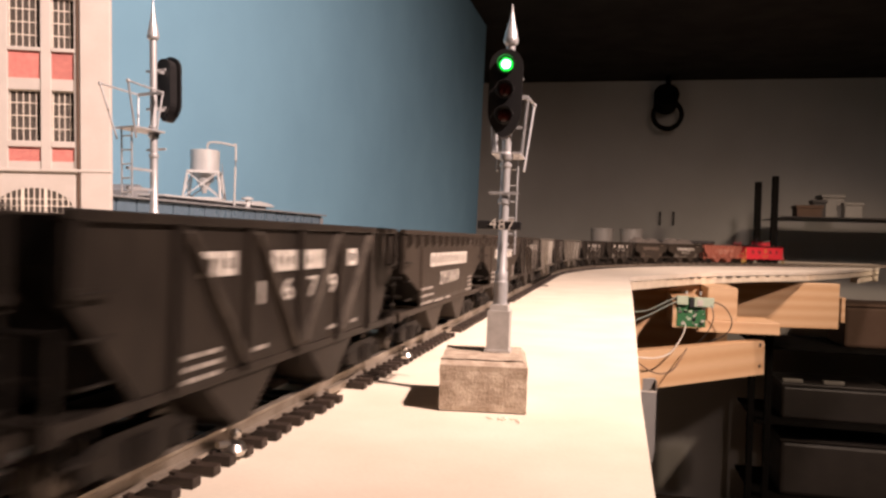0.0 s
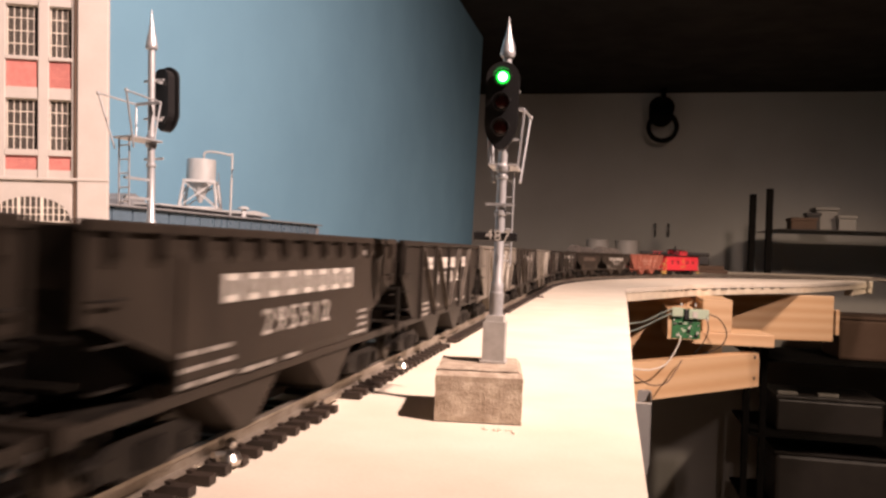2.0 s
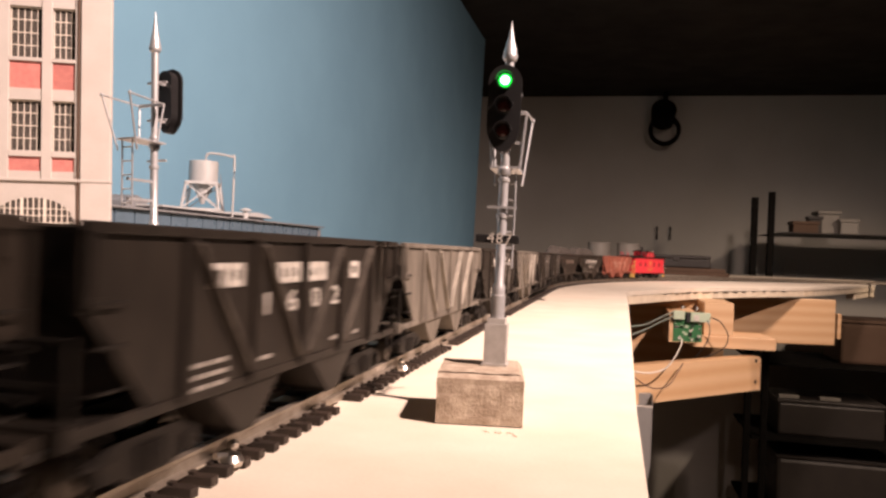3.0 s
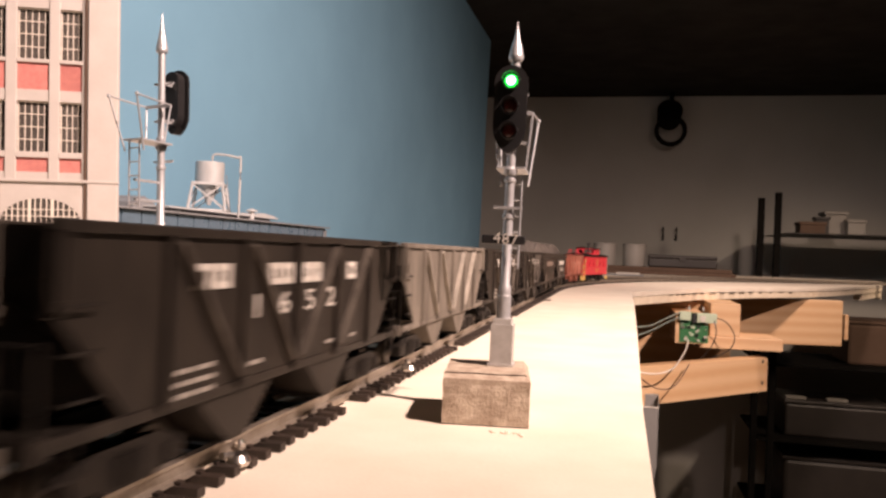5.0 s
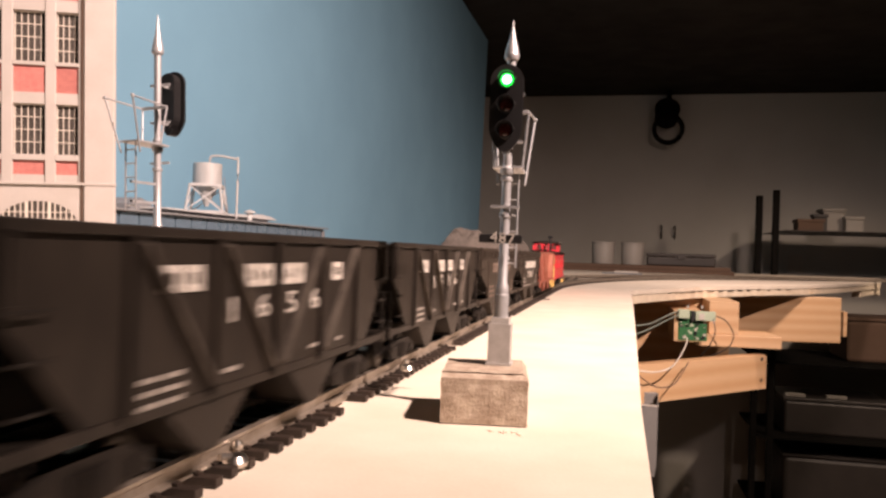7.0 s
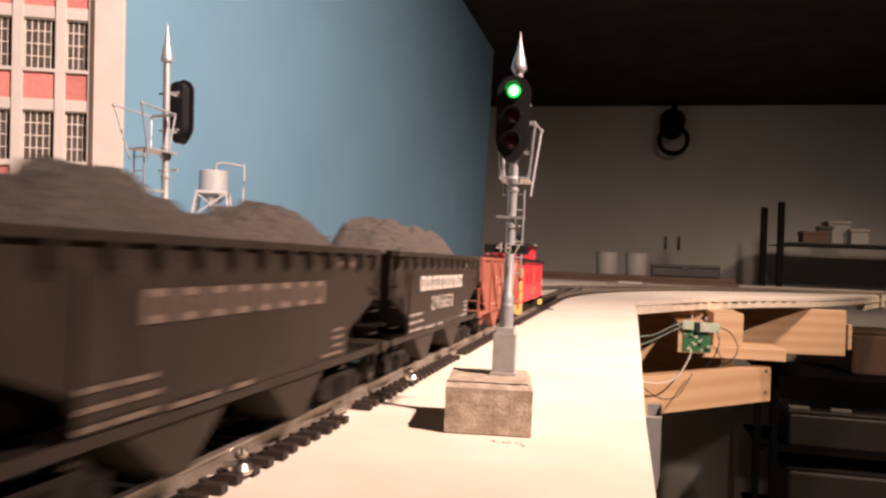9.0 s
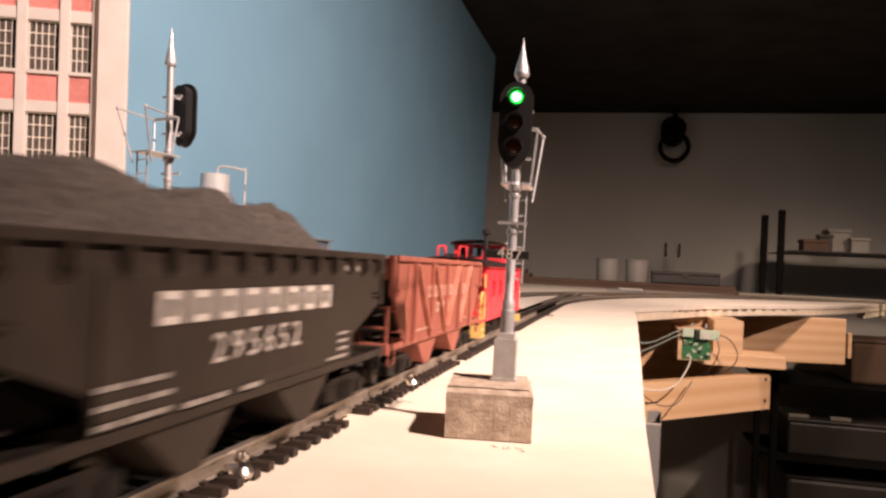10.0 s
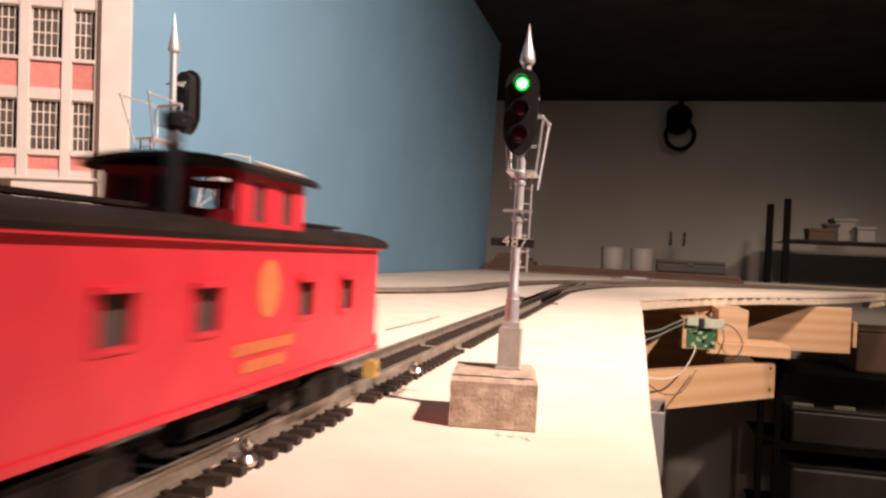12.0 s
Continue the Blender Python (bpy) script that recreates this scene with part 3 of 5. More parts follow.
        part("chute_door", box(B(), -0.0150, 0.0150, y - 0.0042, y + 0.0042, 0.0026, 0.0036), "car_shadow", car)
    part("ridge", slab(B(), [(-0.010, 0.0115), (0.010, 0.0115), (0.0, 0.020)], "x", -W + 0.0012, W - 0.0012), paint, car)
    wheels = truck(car, -0.0540) + truck(car, 0.0540)
    # lettering on the side that faces the aisle
    x = W + (0.00012 if ribbed else 0.00055)
    if letters:
        bm, small = B(), B()
        if letters == "pale":
            letter_blocks(bm, [(-0.0290 + i * 0.0088, -0.0290 + i * 0.0088 + 0.0056) for i in range(8)], 0.0272, 0.0316, x)
            letter_blocks(bm, [(-0.0160 + i * 0.0085, -0.0160 + i * 0.0085 + 0.0050) for i in range(4)], 0.0212, 0.0252, x)
            letter_blocks(small, [(-0.0440, -0.0360), (-0.0345, -0.0290), (0.0280, 0.0340), (0.0380, 0.0430)], 0.0160, 0.0168, x)
        elif ribbed:
            letter_blocks(bm, [(-0.0418, -0.0362), (-0.0352, -0.0300), (-0.0140, -0.0088), (-0.0078, -0.0026), (0.0030, 0.0080), (0.0088, 0.0134), (0.0312, 0.0376)], 0.0312, 0.0356, x)
            letter_blocks(small, [(-0.0478, -0.0420), (-0.0408, -0.0350)], 0.0178, 0.0186, x)
            letter_blocks(small, [(-0.0478, -0.0435), (-0.0425, -0.0345)], 0.0158, 0.0166, x)
            letter_blocks(small, [(-0.0478, -0.0410), (-0.0400, -0.0350)], 0.0138, 0.0146, x)
            letter_blocks(small, [(-0.0220, -0.0160), (0.0180, 0.0225), (0.0350, 0.0390)], 0.0160, 0.0168, x)
        else:
            letter_blocks(bm, [(-0.0372 + i * 0.0091, -0.0372 + i * 0.0091 + 0.0062) for i in range(8)], 0.0281, 0.0333, x)
            letter_blocks(small, [(0.0435, 0.0485), (0.0490, 0.0535)], 0.0366, 0.0380, W + 0.0001)
            for i, spans in enumerate((((-0.0505, -0.0440), (-0.0425, -0.0335)), ((-0.0505, -0.0415), (-0.0400, -0.0325)), ((-0.0505, -0.0455), (-0.0440, -0.0330)))):
                letter_blocks(small, spans, 0.0199 - i * 0.0026, 0.0207 - i * 0.0026, x)
            letter_blocks(small, [(-0.0290, -0.0215), (-0.0205, -0.0150), (-0.0095, -0.0020)], 0.0143, 0.0152, x)
            for i in range(4):
                letter_blocks(small, [(0.0395 if i < 3 else 0.0330, 0.0465)], 0.0208 - i * 0.0019, 0.0215 - i * 0.0019, x)
        part("lettering", bm, letters, car, "block-like painted road lettering")
        lines = part("data_lettering", small, {"white": "dim_white"}.get(letters, letters), car, "small worn data lines")
        lines["kind"] = "stuff"
        if number:
            if ribbed:
                for ch, y in zip(number, (-0.0188, -0.0062, 0.0075, 0.0205)):
                    text_part("number", ch, 0.0047, letters, car, y, 0.0270, x + 0.0001, 1.75)
            else:
                text_part("number", number, 0.0054, letters, car, -0.0020, 0.0229, x + 0.0001, 1.15)
    heap = None
    if load:
        heap = tagged(link("coal_load", coal_heap(HEAPS[load - 1]), "coal", None, "", True), "heaped crushed black coal filling a hopper car", "coal", "coal loads")
    return car, wheels, heap


# height of the heap over its rim and its humps: place, height, half length; then the runs of its two ends
HEAPS = [(0.0066, ((-0.0325, 0.0064, 0.0150), (0.0320, 0.0050, 0.0150)), 0.016, 0.016),
         (0.0080, ((-0.0400, 0.0060, 0.0160), (-0.0050, 0.0048, 0.0120), (0.0250, 0.0036, 0.0140)), 0.014, 0.034)]


def coal_heap(shape):
    base, lumps, run_a, run_b = shape
    bm = B()
    nx, ny = 40, 150
    grid = []
    for j in range(ny + 1):
        y = -0.0642 + 0.1284 * j / ny
        row = []
        for i in range(nx + 1):
            x = -0.0149 + 0.0298 * i / nx
            edge = min(1.0, (0.0149 - abs(x)) / 0.009) * min(1.0, (y + 0.0642) / run_a, (0.0642 - y) / run_b)
            humps = base + sum(h * math.exp(-((y - c) / w) ** 2) for c, h, w in lumps)
            z = 0.0385 + humps * math.sin(edge * math.pi / 2) ** 1.2
            z += 0.0010 * noise.noise((x * 700, y * 700, 1)) * (0.3 + edge) + 0.0006 * noise.noise((x * 1900, y * 1900, 3)) * (0.3 + edge) + 0.0018 * noise.noise((x * 160, y * 160, 5)) * edge
            row.append(bm.verts.new((x, y, z)))
        grid.append(row)
    for a, b in zip(grid, grid[1:]):
        for i in range(nx):
            bm.faces.new((a[i], a[i + 1], b[i + 1], b[i]))
    rim = [grid[0][0], grid[0][-1], grid[-1][-1], grid[-1][0]]
    low = [bm.verts.new((v.co.x, v.co.y, 0.033)) for v in rim]
    bm.faces.new(list(reversed(low)))
    sides = [grid[0], [r[-1] for r in grid], list(reversed(grid[-1])), list(reversed([r[0] for r in grid]))]
    for k, s in enumerate(sides):
        bm.faces.new([low[(k + 1) % 4], low[k]] + s) if k < 4 else None
    return bm


def caboose():
    car = thing("caboose", pose(0, 0, 0), "bright red caboose with a black roof and yellow steps", "caboose")
    W, TOP, SILL, Y, YR = 0.0162, 0.0405, 0.0112, 0.0646, 0.0735
    panes = [(-0.0400, 0.0074), (-0.0160, 0.0074), (0.0248, 0.0074), (0.0500, 0.0074)]
    zs = (SILL, 0.0240, 0.0316, TOP)
    for sx in (-1, 1):
        bm = B()
        cuts = [-Y]
        for y, w in panes:
            cuts += [y - w / 2, y + w / 2]
        cuts.append(YR)
        x0, x1 = sorted((sx * W, sx * (W - 0.0010)))
        for i in range(len(cuts) - 1):
            if i % 2 == 0:
                box(bm, x0, x1, cuts[i], cuts[i + 1], zs[0], zs[3])
            else:
                box(bm, x0, x1, cuts[i], cuts[i + 1], zs[0], zs[1])
                box(bm, x0, x1, cuts[i], cuts[i + 1], zs[2], zs[3])
        bmesh.ops.remove_doubles(bm, verts=bm.verts[:], dist=1e-6)
        part("side_wall", bm, "van_red", car)
        for y, w in panes:
            bm = B()
            o = sx * (W + 0.0004)
            x0, x1 = sorted((sx * (W - 0.0005), o))
            h = w / 2
            box(bm, x0, x1, y - h - 0.0008, y - h, zs[1] - 0.0005, zs[2] + 0.0005)
            box(bm, x0, x1, y + h, y + h + 0.0008, zs[1] - 0.0005, zs[2] + 0.0005)
            box(bm, x0, x1, y - h, y + h, zs[1] - 0.0009, zs[1])
            x2, x3 = sorted((sx * (W - 0.0005), sx * (W + 0.0014)))
            box(bm, x2, x3, y - h - 0.0012, y + h + 0.0012, zs[2], zs[2] + 0.0009)
            wf = part("window_frame", bm, "van_red", car)
            x4, x5 = sorted((sx * (W - 0.0009), sx * (W - 0.0012)))
            part("pane", box(B(), x4, x5, y - h, y + h, zs[1], zs[2]), "glass", wf)
        bm = B()
        x0, x1 = sorted((sx * W, sx * (W + 0.0006)))
        box(bm, x0, x1, -Y, YR, SILL, SILL + 0.0012)
        part("belt_rail", bm, "van_red", car)
    for sy, YE, LIP in ((-1, Y, 0.0105), (1, YR, 0.0050)):
        bm = B()
        y0, y1 = sorted((sy * YE, sy * (YE - 0.001)))
        box(bm, -W + 0.0011, -0.0035, y0, y1, SILL, TOP)
        box(bm, 0.0035, W - 0.0011, y0, y1, SILL, TOP)
        box(bm, -0.0035, 0.0035, y0, y1, 0.033, TOP)
        wall = part("end_wall", bm, "van_red", car)
        part("door", box(B(), -0.0035, 0.0035, min(sy * (YE - 0.0008), sy * (YE - 0.0016)), max(sy * (YE - 0.0008), sy * (YE - 0.0016)), SILL, 0.033), "van_red", car, "red end door")
        part("platform", box(B(), -W, W, min(sy * YE, sy * (YE + LIP)), max(sy * YE, sy * (YE + LIP)), SILL - 0.0006, SILL + 0.0012, 0.0003), "van_red", car)
        for sx in (-1, 1):
            bm = B()
            xa = sx * (W - 0.0006)
            yo, yi = sy * (YE + LIP - 0.0005), sy * (YE + 0.0008)
            tube(bm, [(xa, yi, SILL + 0.001), (xa, yi, 0.0235), (xa, (yo + yi) / 2, 0.0262), (xa, yo, 0.0235), (xa, yo, SILL + 0.001)], 0.00065 if sy < 0 else 0.0003, 6)
            tube(bm, [(xa, yo, 0.0235), (xa * 0.6, yo, 0.0240), (xa * 0.25, yo, 0.0230), (xa * 0.22, yo, SILL + 0.001)], 0.0006 if sy < 0 else 0.0003, 6)
            part("handrail", bm, "yellow" if sy < 0 else "white", car, "curved yellow handrail" if sy < 0 else "thin pale handrail")
            if sy < 0:
                part("placard", box(B(), min(xa, xa + sx * 0.0008), max(xa, xa + sx * 0.0008), min(yi, yi + sy * 0.002), max(yi, yi + sy * 0.002), 0.0285, 0.0357), "yellow", car)
            bm = B()
            deep = 0.0058 if sy < 0 else 0.0034
            x0, x1 = sorted((sx * (W + 0.0003), sx * (W - deep)))
            y0, y1 = sorted((sy * (YE + (0.0015 if sy < 0 else 0.0030)), sy * (YE + LIP - (0.0013 if sy < 0 else 0.0002))))
            for z in (0.0036, 0.0072):
                box(bm, x0, x1, y0, y1, z - 0.0005, z + 0.0004)
            rise = SILL if sy < 0 else 0.0078
            box(bm, x0, x1, y0 - 0.0006, y0, 0.0030, rise)
            box(bm, x0, x1, y1, y1 + 0.0006, 0.0030, rise)
            xi = sx * (W - deep + 0.0002)
            box(bm, min(xi, xi + sx * 0.0006), max(xi, xi + sx * 0.0006), y0, y1, 0.0030, rise)
            part("step", bm, "yellow", car, "bright yellow boarding step")
        bm = B()
        box(bm, -0.0016, 0.0016, min(sy * (YE + LIP - 0.0003), sy * (YE + LIP + 0.0045)), max(sy * (YE + LIP - 0.0003), sy * (YE + LIP + 0.0045)), 0.0075, 0.0100)
        part("coupler", bm, "car_shadow", car)
        if sy > 0:
            bm = lathe(B(), [(0.0008, 0), (0.0010, 0.0004), (0.0010, 0.0022), (0.0005, 0.0030)], 10, pose(W - 0.0012, YE + LIP, SILL + 0.0012))
            part("marker_lamp", bm, "van_red", car, "small red marker lamp", True)
        bm = B()
        rod(bm, (0.006, sy * (YE + LIP - 0.0003), SILL), (0.006, sy * (YE + LIP - 0.0003), 0.030), 0.0004, seg=6)
        lathe(bm, [(0.0030, -0.0003), (0.0032, 0), (0.0030, 0.0003)], 12, pose(0.006, sy * (YE + LIP - 0.0003), 0.030))
        part("brake_wheel", bm, "van_red", car)
    # shallow arched roof
    def roof(bm, w, z, rise, y0, y1, thick=0.0009):
        up = [(w * math.cos(a), z + rise * math.sin(a)) for a in [math.pi * i / 10 for i in range(11)]]
        slab(bm, up + [(x * 0.985, zz - thick) for x, zz in reversed(up)], "y", y0, y1)
        return bm
    part("roof", roof(B(), W + 0.0016, TOP, 0.0036, -0.0785, 0.0785), "van_roof", car, "weathered black arched roof", True)
    part("fascia", box(B(), W + 0.0002, W + 0.0012, -Y, YR, TOP - 0.0014, TOP + 0.0002), "van_red", car)
    part("running_board", box(B(), -0.003, 0.003, 0.0325, 0.0785, TOP + 0.0040, TOP + 0.0048), "van_roof", car)
    part("running_board", box(B(), -0.003, 0.003, -0.0785, -0.0160, TOP + 0.0040, TOP + 0.0048), "van_roof", car)
    # cupola with its windows
    c0, c1, cw, cz0, cz1 = -0.0045, 0.0245, 0.0148, TOP + 0.0005, TOP + 0.0124
    cup = part("cupola", box(B(), -cw + 0.0011, cw - 0.0011, c0 + 0.0011, c1 - 0.0011, cz0, cz0 + 0.0010), "van_red", car)
    wz0, wz1 = cz0 + 0.0044, cz1 - 0.0018
    for sx in (-1, 1):
        bm = B()
        x0, x1 = sorted((sx * cw, sx * (cw - 0.001)))
        box(bm, x0, x1, c0, c1, cz0, wz0 - 0.002)
        box(bm, x0, x1, c0, c1, wz1, cz1)
        edges = [c0, 0.0015, 0.0060, 0.0140, 0.0185, c1]
        for a, b in zip(edges[0::2], edges[1::2]):
            box(bm, x0, x1, a, b, wz0 - 0.002, wz1)
        part("cupola_side", bm, "van_red", cup)
        for a, b in zip(edges[1:-1:2], edges[2::2]):
            part("sash", box(B(), sx * (cw - 0.0007) - 0.0002, sx * (cw - 0.0007) + 0.0002, a, b, wz0 - 0.002, wz1), "glass", cup, "dark sash window")
    for y0, y1 in ((c0, c0 + 0.001), (c1 - 0.001, c1)):
        bm = B()
        edges = [-cw + 0.001, -0.0119, -0.0058, -0.0035, 0.0026, 0.0056, 0.0126, cw - 0.001]
        box(bm, edges[0], edges[-1], y0, y1, cz0, wz0)
        box(bm, edges[0], edges[-1], y0, y1, wz1, cz1)
        for a, b in zip(edges[0::2], edges[1::2]):
            box(bm, a, b, y0, y1, wz0, wz1)
        part("cupola_end", bm, "van_red", cup)
        part("mullion", box(B(), 0.0090, 0.0095, y0, y1, wz0, wz1), "van_red", cup)
    for y0 in (-0.0775,):
        for x in (-0.0075, 0.0035):
            bm = tube(B(), [(x, y0, TOP - 0.012), (x, y0, TOP + 0.0065), (x + 0.001, y0 + 0.003, TOP + 0.0085), (x + 0.003, y0 + 0.003, TOP + 0.0085), (x + 0.004, y0, TOP + 0.0065), (x + 0.004, y0, TOP - 0.012)], 0.0005)
            part("roof_ladder", bm, "van_red", car, "red end ladder curving over the roof")
    part("cupola_roof", roof(B(), cw + 0.0020, cz1, 0.0026, c0 - 0.0035, c1 + 0.0035), "van_roof", cup, "dark brown cupola roof", True)
    bm = B()
    tube(bm, [(cw + 0.0012, c1 - 0.004, cz1 + 0.0012), (cw + 0.0012, c0 + 0.004, cz1 + 0.0014)], 0.0004, 5)
    part("roof_grab", bm, "white", cup)
    bm = B()
    lathe(bm, [(0.0013, 0), (0.0013, 0.0150), (0.0011, 0.0152), (0.0025, 0.0160), (0.0027, 0.0182), (0.0010, 0.0192)], 14, pose(0.0060, -0.0124, TOP + 0.0024))
    part("smokestack", bm, "signal_black", car, "black smokestack with a cap", True)
    bm = B()
    tube(bm, [(0.006, c1, cz0 + 0.002), (0.006, c1 + 0.006, cz0 + 0.0042), (0.001, c1 + 0.008, cz0 + 0.0042), (-0.005, c1 + 0.006, cz0 + 0.0042), (-0.005, c1, cz0 + 0.002)], 0.0005)
    part("end_grab", bm, "van_red", cup)
    bm = B()
    bmesh.ops.create_circle(bm, cap_ends=True, segments=24, radius=0.0050, matrix=Matrix(((0, 0, 1, W + 0.00035), (0.95, 0, 0, 0.0063), (0, 1.15, 0, 0.0306), (0, 0, 0, 1))))
    part("emblem", bm, "emblem", car, "plain round yellow emblem")
    bm = B()
    letter_blocks(bm, [(-0.0065 + i * 0.0037, -0.0037 + i * 0.0037) for i in range(7)], 0.0186, 0.0208, W + 0.00015)
    letter_blocks(bm, [(-0.0030 + i * 0.0037, -0.0002 + i * 0.0037) for i in range(5)], 0.0152, 0.0174, W + 0.00015)
    part("lettering", bm, "emblem", car, "faded yellow lettering blocks")
    part("underframe", box(B(), -0.010, 0.010, -Y, YR, 0.0085, SILL), "car_shadow", car)
    part("brake_cylinder", rod(B(), (0.009, -0.012, 0.0068), (0.009, 0.006, 0.0068), 0.0030, seg=14), "car_shadow", car)
    bm = B()
    tube(bm, [(0.013, -0.028, 0.0090), (0.013, -0.018, 0.0042), (0.013, 0.018, 0.0042), (0.013, 0.028, 0.0090)], 0.0005)
    part("truss_rod", bm, "car_shadow", car)
    return car, truck(car, -0.0460) + truck(car, 0.0460), None


BLACK = "weathered black ribbed hopper car with white lettering"
OFFSET = "weathered dark offset-side hopper car with white lettering"
TRAIN = [
    caboose(),
    hopper("hopper_car", "car_red", True, "oxide-red ribbed hopper car with faded lettering, empty", "", "pale"),
    hopper("hopper_car", "car_brown", False, "dark offset-side hopper car heaped with coal", "295652", "white", 2),
    hopper("hopper_car", "car_brown", False, "dark offset-side hopper car with dim lettering, coal load", "", "faint", 1),
    hopper("hopper_car", "car_black", True, BLACK, "1516"),
    hopper("hopper_car", "car_black", True, BLACK, "1656"),
    hopper("hopper_car", "car_grey", True, "dusty grey ribbed hopper car without lettering", "", None),
    hopper("hopper_car", "car_black", True, BLACK, "1652"),
    hopper("hopper_car", "car_grey", True, "dusty grey ribbed hopper car without lettering", "", None),
    hopper("hopper_car", "car_black", True, BLACK, "1602"),
    hopper("hopper_car", "car_brown", False, OFFSET, "295512"),
    hopper("hopper_car", "car_brown", False, OFFSET, "295069"),
    hopper("hopper_car", "car_black", True, BLACK, "1679"),
    hopper("hopper_car", "car_black", True, BLACK, ""),
]


# ---- signals ----
def signal(m, lit, plate, label, drop=0.0):
    """A three-lens colour signal on a pipe mast with a ladder; the lenses look towards -y, the ladder stands behind."""
    sg = thing("railway_signal", m, label, "railway signal", "mast signals")
    part("mast_base", slab(slab(B(), [(-0.0030, -0.0030), (0.0030, -0.0030), (0.0030, 0.0030), (-0.0030, 0.0030)], "z", 0, 0.0112),
                           [(-0.0024, -0.0024), (0.0024, -0.0024), (0.0024, 0.0024), (-0.0024, 0.0024)], "z", 0.0112, 0.0128), "cast", sg, "square grey cast base")
    up = 0.0028 if drop == 0.0 else 0.0
    prof = [(0.0019, 0.0122), (0.0019, 0.0190), (0.0017, 0.0192), (0.0017, 0.0215), (0.0013, 0.0222), (0.0013, 0.0400), (0.00165, 0.0402), (0.00165, 0.0412),
            (0.00125, 0.0414), (0.00125, 0.0500), (0.0016, 0.0502), (0.0016, 0.0510), (0.0012, 0.0512), (0.0012, 0.0803 + up), (0.0018, 0.0806 + up), (0.0021, 0.0816 + up),
            (0.0018, 0.0826 + up), (0.0013, 0.0830 + up)]
    part("mast", lathe(B(), prof, 20), "silver", sg, "silver pipe mast", True)
    part("finial", lathe(B(), [(0.0019, 0.0826 + up), (0.0017, 0.0836 + up), (0.0009, 0.0878 + 0.5 * up), (0.0003, 0.0924), (0.0001, 0.0943)], 20), "silver", sg, "pointed silver finial", True)
    # oblong target with rounded ends
    def oblong(w, h, n=10):
        out = []
        for i in range(n + 1):
            a = math.pi * i / n
            out.append((w * math.cos(a), h - w + w * math.sin(a)))
        for i in range(n + 1):
            a = math.pi + math.pi * i / n
            out.append((w * math.cos(a) * (1 - 0.25 * math.sin(a) ** 2), -h + w * 1.2 + w * 1.55 * math.sin(a)))
        return out
    hz = 0.0692 - drop
    bm = slab(B(), [(x, hz + z) for x, z in oblong(0.0044, 0.0108)], "y", -0.0092, -0.0082)
    slab(bm, [(x, hz + z) for x, z in oblong(0.0030, 0.0095)], "y", -0.0082, -0.0048)
    head = part("target", bm, "signal_black", sg, "black oblong signal target")
    bm = slab(B(), [(-0.0022, hz - 0.0100), (0.0022, hz - 0.0100), (0.0008, hz - 0.0122), (-0.0008, hz - 0.0122)], "y", -0.0086, -0.0052)
    part("junction_box", bm, "signal_black", head)
    for k, dz in enumerate((0.0066, 0.0, -0.0066)):
        bm = B()
        lathe(bm, [(0.0021, 0), (0.0023, 0.0005), (0.0021, 0.0007), (0.0018, 0.0003)], 18, pose(0, -0.0092, hz + dz, 90))
        part("lens_ring", bm, "signal_black", head, "", True)
        bm = B()
        lathe(bm, [(0.0018, 0.0), (0.0017, 0.0004), (0.0012, 0.0007), (0.0004, 0.0008)], 18, pose(0, -0.0092, hz + dz, 90))
        part("lens", bm, "lens_green" if lit and k == 0 else "lens_dark", head, "glowing green lens" if lit and k == 0 else "dark unlit lens", True)
        if lit and k == 0:
            part("bulb", lathe(B(), [(0.00125, 0.0), (0.0011, 0.0003), (0.0004, 0.0005)], 16, pose(0, -0.0099, hz + dz, 90)), "lens_core", head, "white-hot middle of the green lens", True)
        # hood over the upper half of the lens
        bm = B()
        pts = [(0.0024 * math.cos(a), hz + dz + 0.0024 * math.sin(a)) for a in [math.pi * i / 10 for i in range(11)]]
        ins = [(0.0022 * math.cos(a), hz + dz + 0.0022 * math.sin(a)) for a in [math.pi * i / 10 for i in range(11)]]
        slab(bm, pts + list(reversed(ins)), "y", -0.0118, -0.0090)
        part("hood", bm, "signal_black", head)
    # brackets
    for z in (0.0430, hz - 0.0085, hz + 0.0045):
        part("bracket", box(B(), -0.0040, 0.0040, -0.0017, -0.0009, z - 0.00035, z + 0.00035) if z < 0.055 else box(box(B(), -0.0040, 0.0040, -0.0017, -0.0009, z - 0.00035, z + 0.00035), -0.0006, 0.0006, -0.0050, -0.0009, z - 0.0005, z + 0.0005), "silver", sg)
    # ladder, platform and its basket, behind the mast
    LY, PZ, BZ = 0.0126, 0.0052 if drop == 0.0 else 0.0, 0.0076 if drop == 0.0 else 0.0
    for x in (-0.0021, 0.0021):
        part("ladder_rail", rod(B(), (x, LY, 0.0262), (x, LY, 0.0492 + PZ), 0.00030, seg=6), "silver", sg)
    for i in range(6 if PZ else 5):
        z = 0.0275 + i * 0.0046
        part("rung", rod(B(), (-0.0021, LY, z), (0.0021, LY, z), 0.00024, seg=5), "silver", sg)
    for z in (0.0290, 0.0355):
        part("ladder_stay", box(B(), -0.0004, 0.0004, 0.0, LY, z - 0.0004, z + 0.0004), "silver", sg)
    part("platform", box(B(), -0.0040, 0.0040, -0.0012, LY + 0.0008, 0.0484 + PZ, 0.0490 + PZ, 0.0001), "silver", sg)
    part("platform_collar", lathe(B(), [(0.0017, 0.0468), (0.0019, 0.0474), (0.0019, 0.0484), (0.0014, 0.0490)], 14, pose(0, 0, PZ)), "silver", sg, "", True)
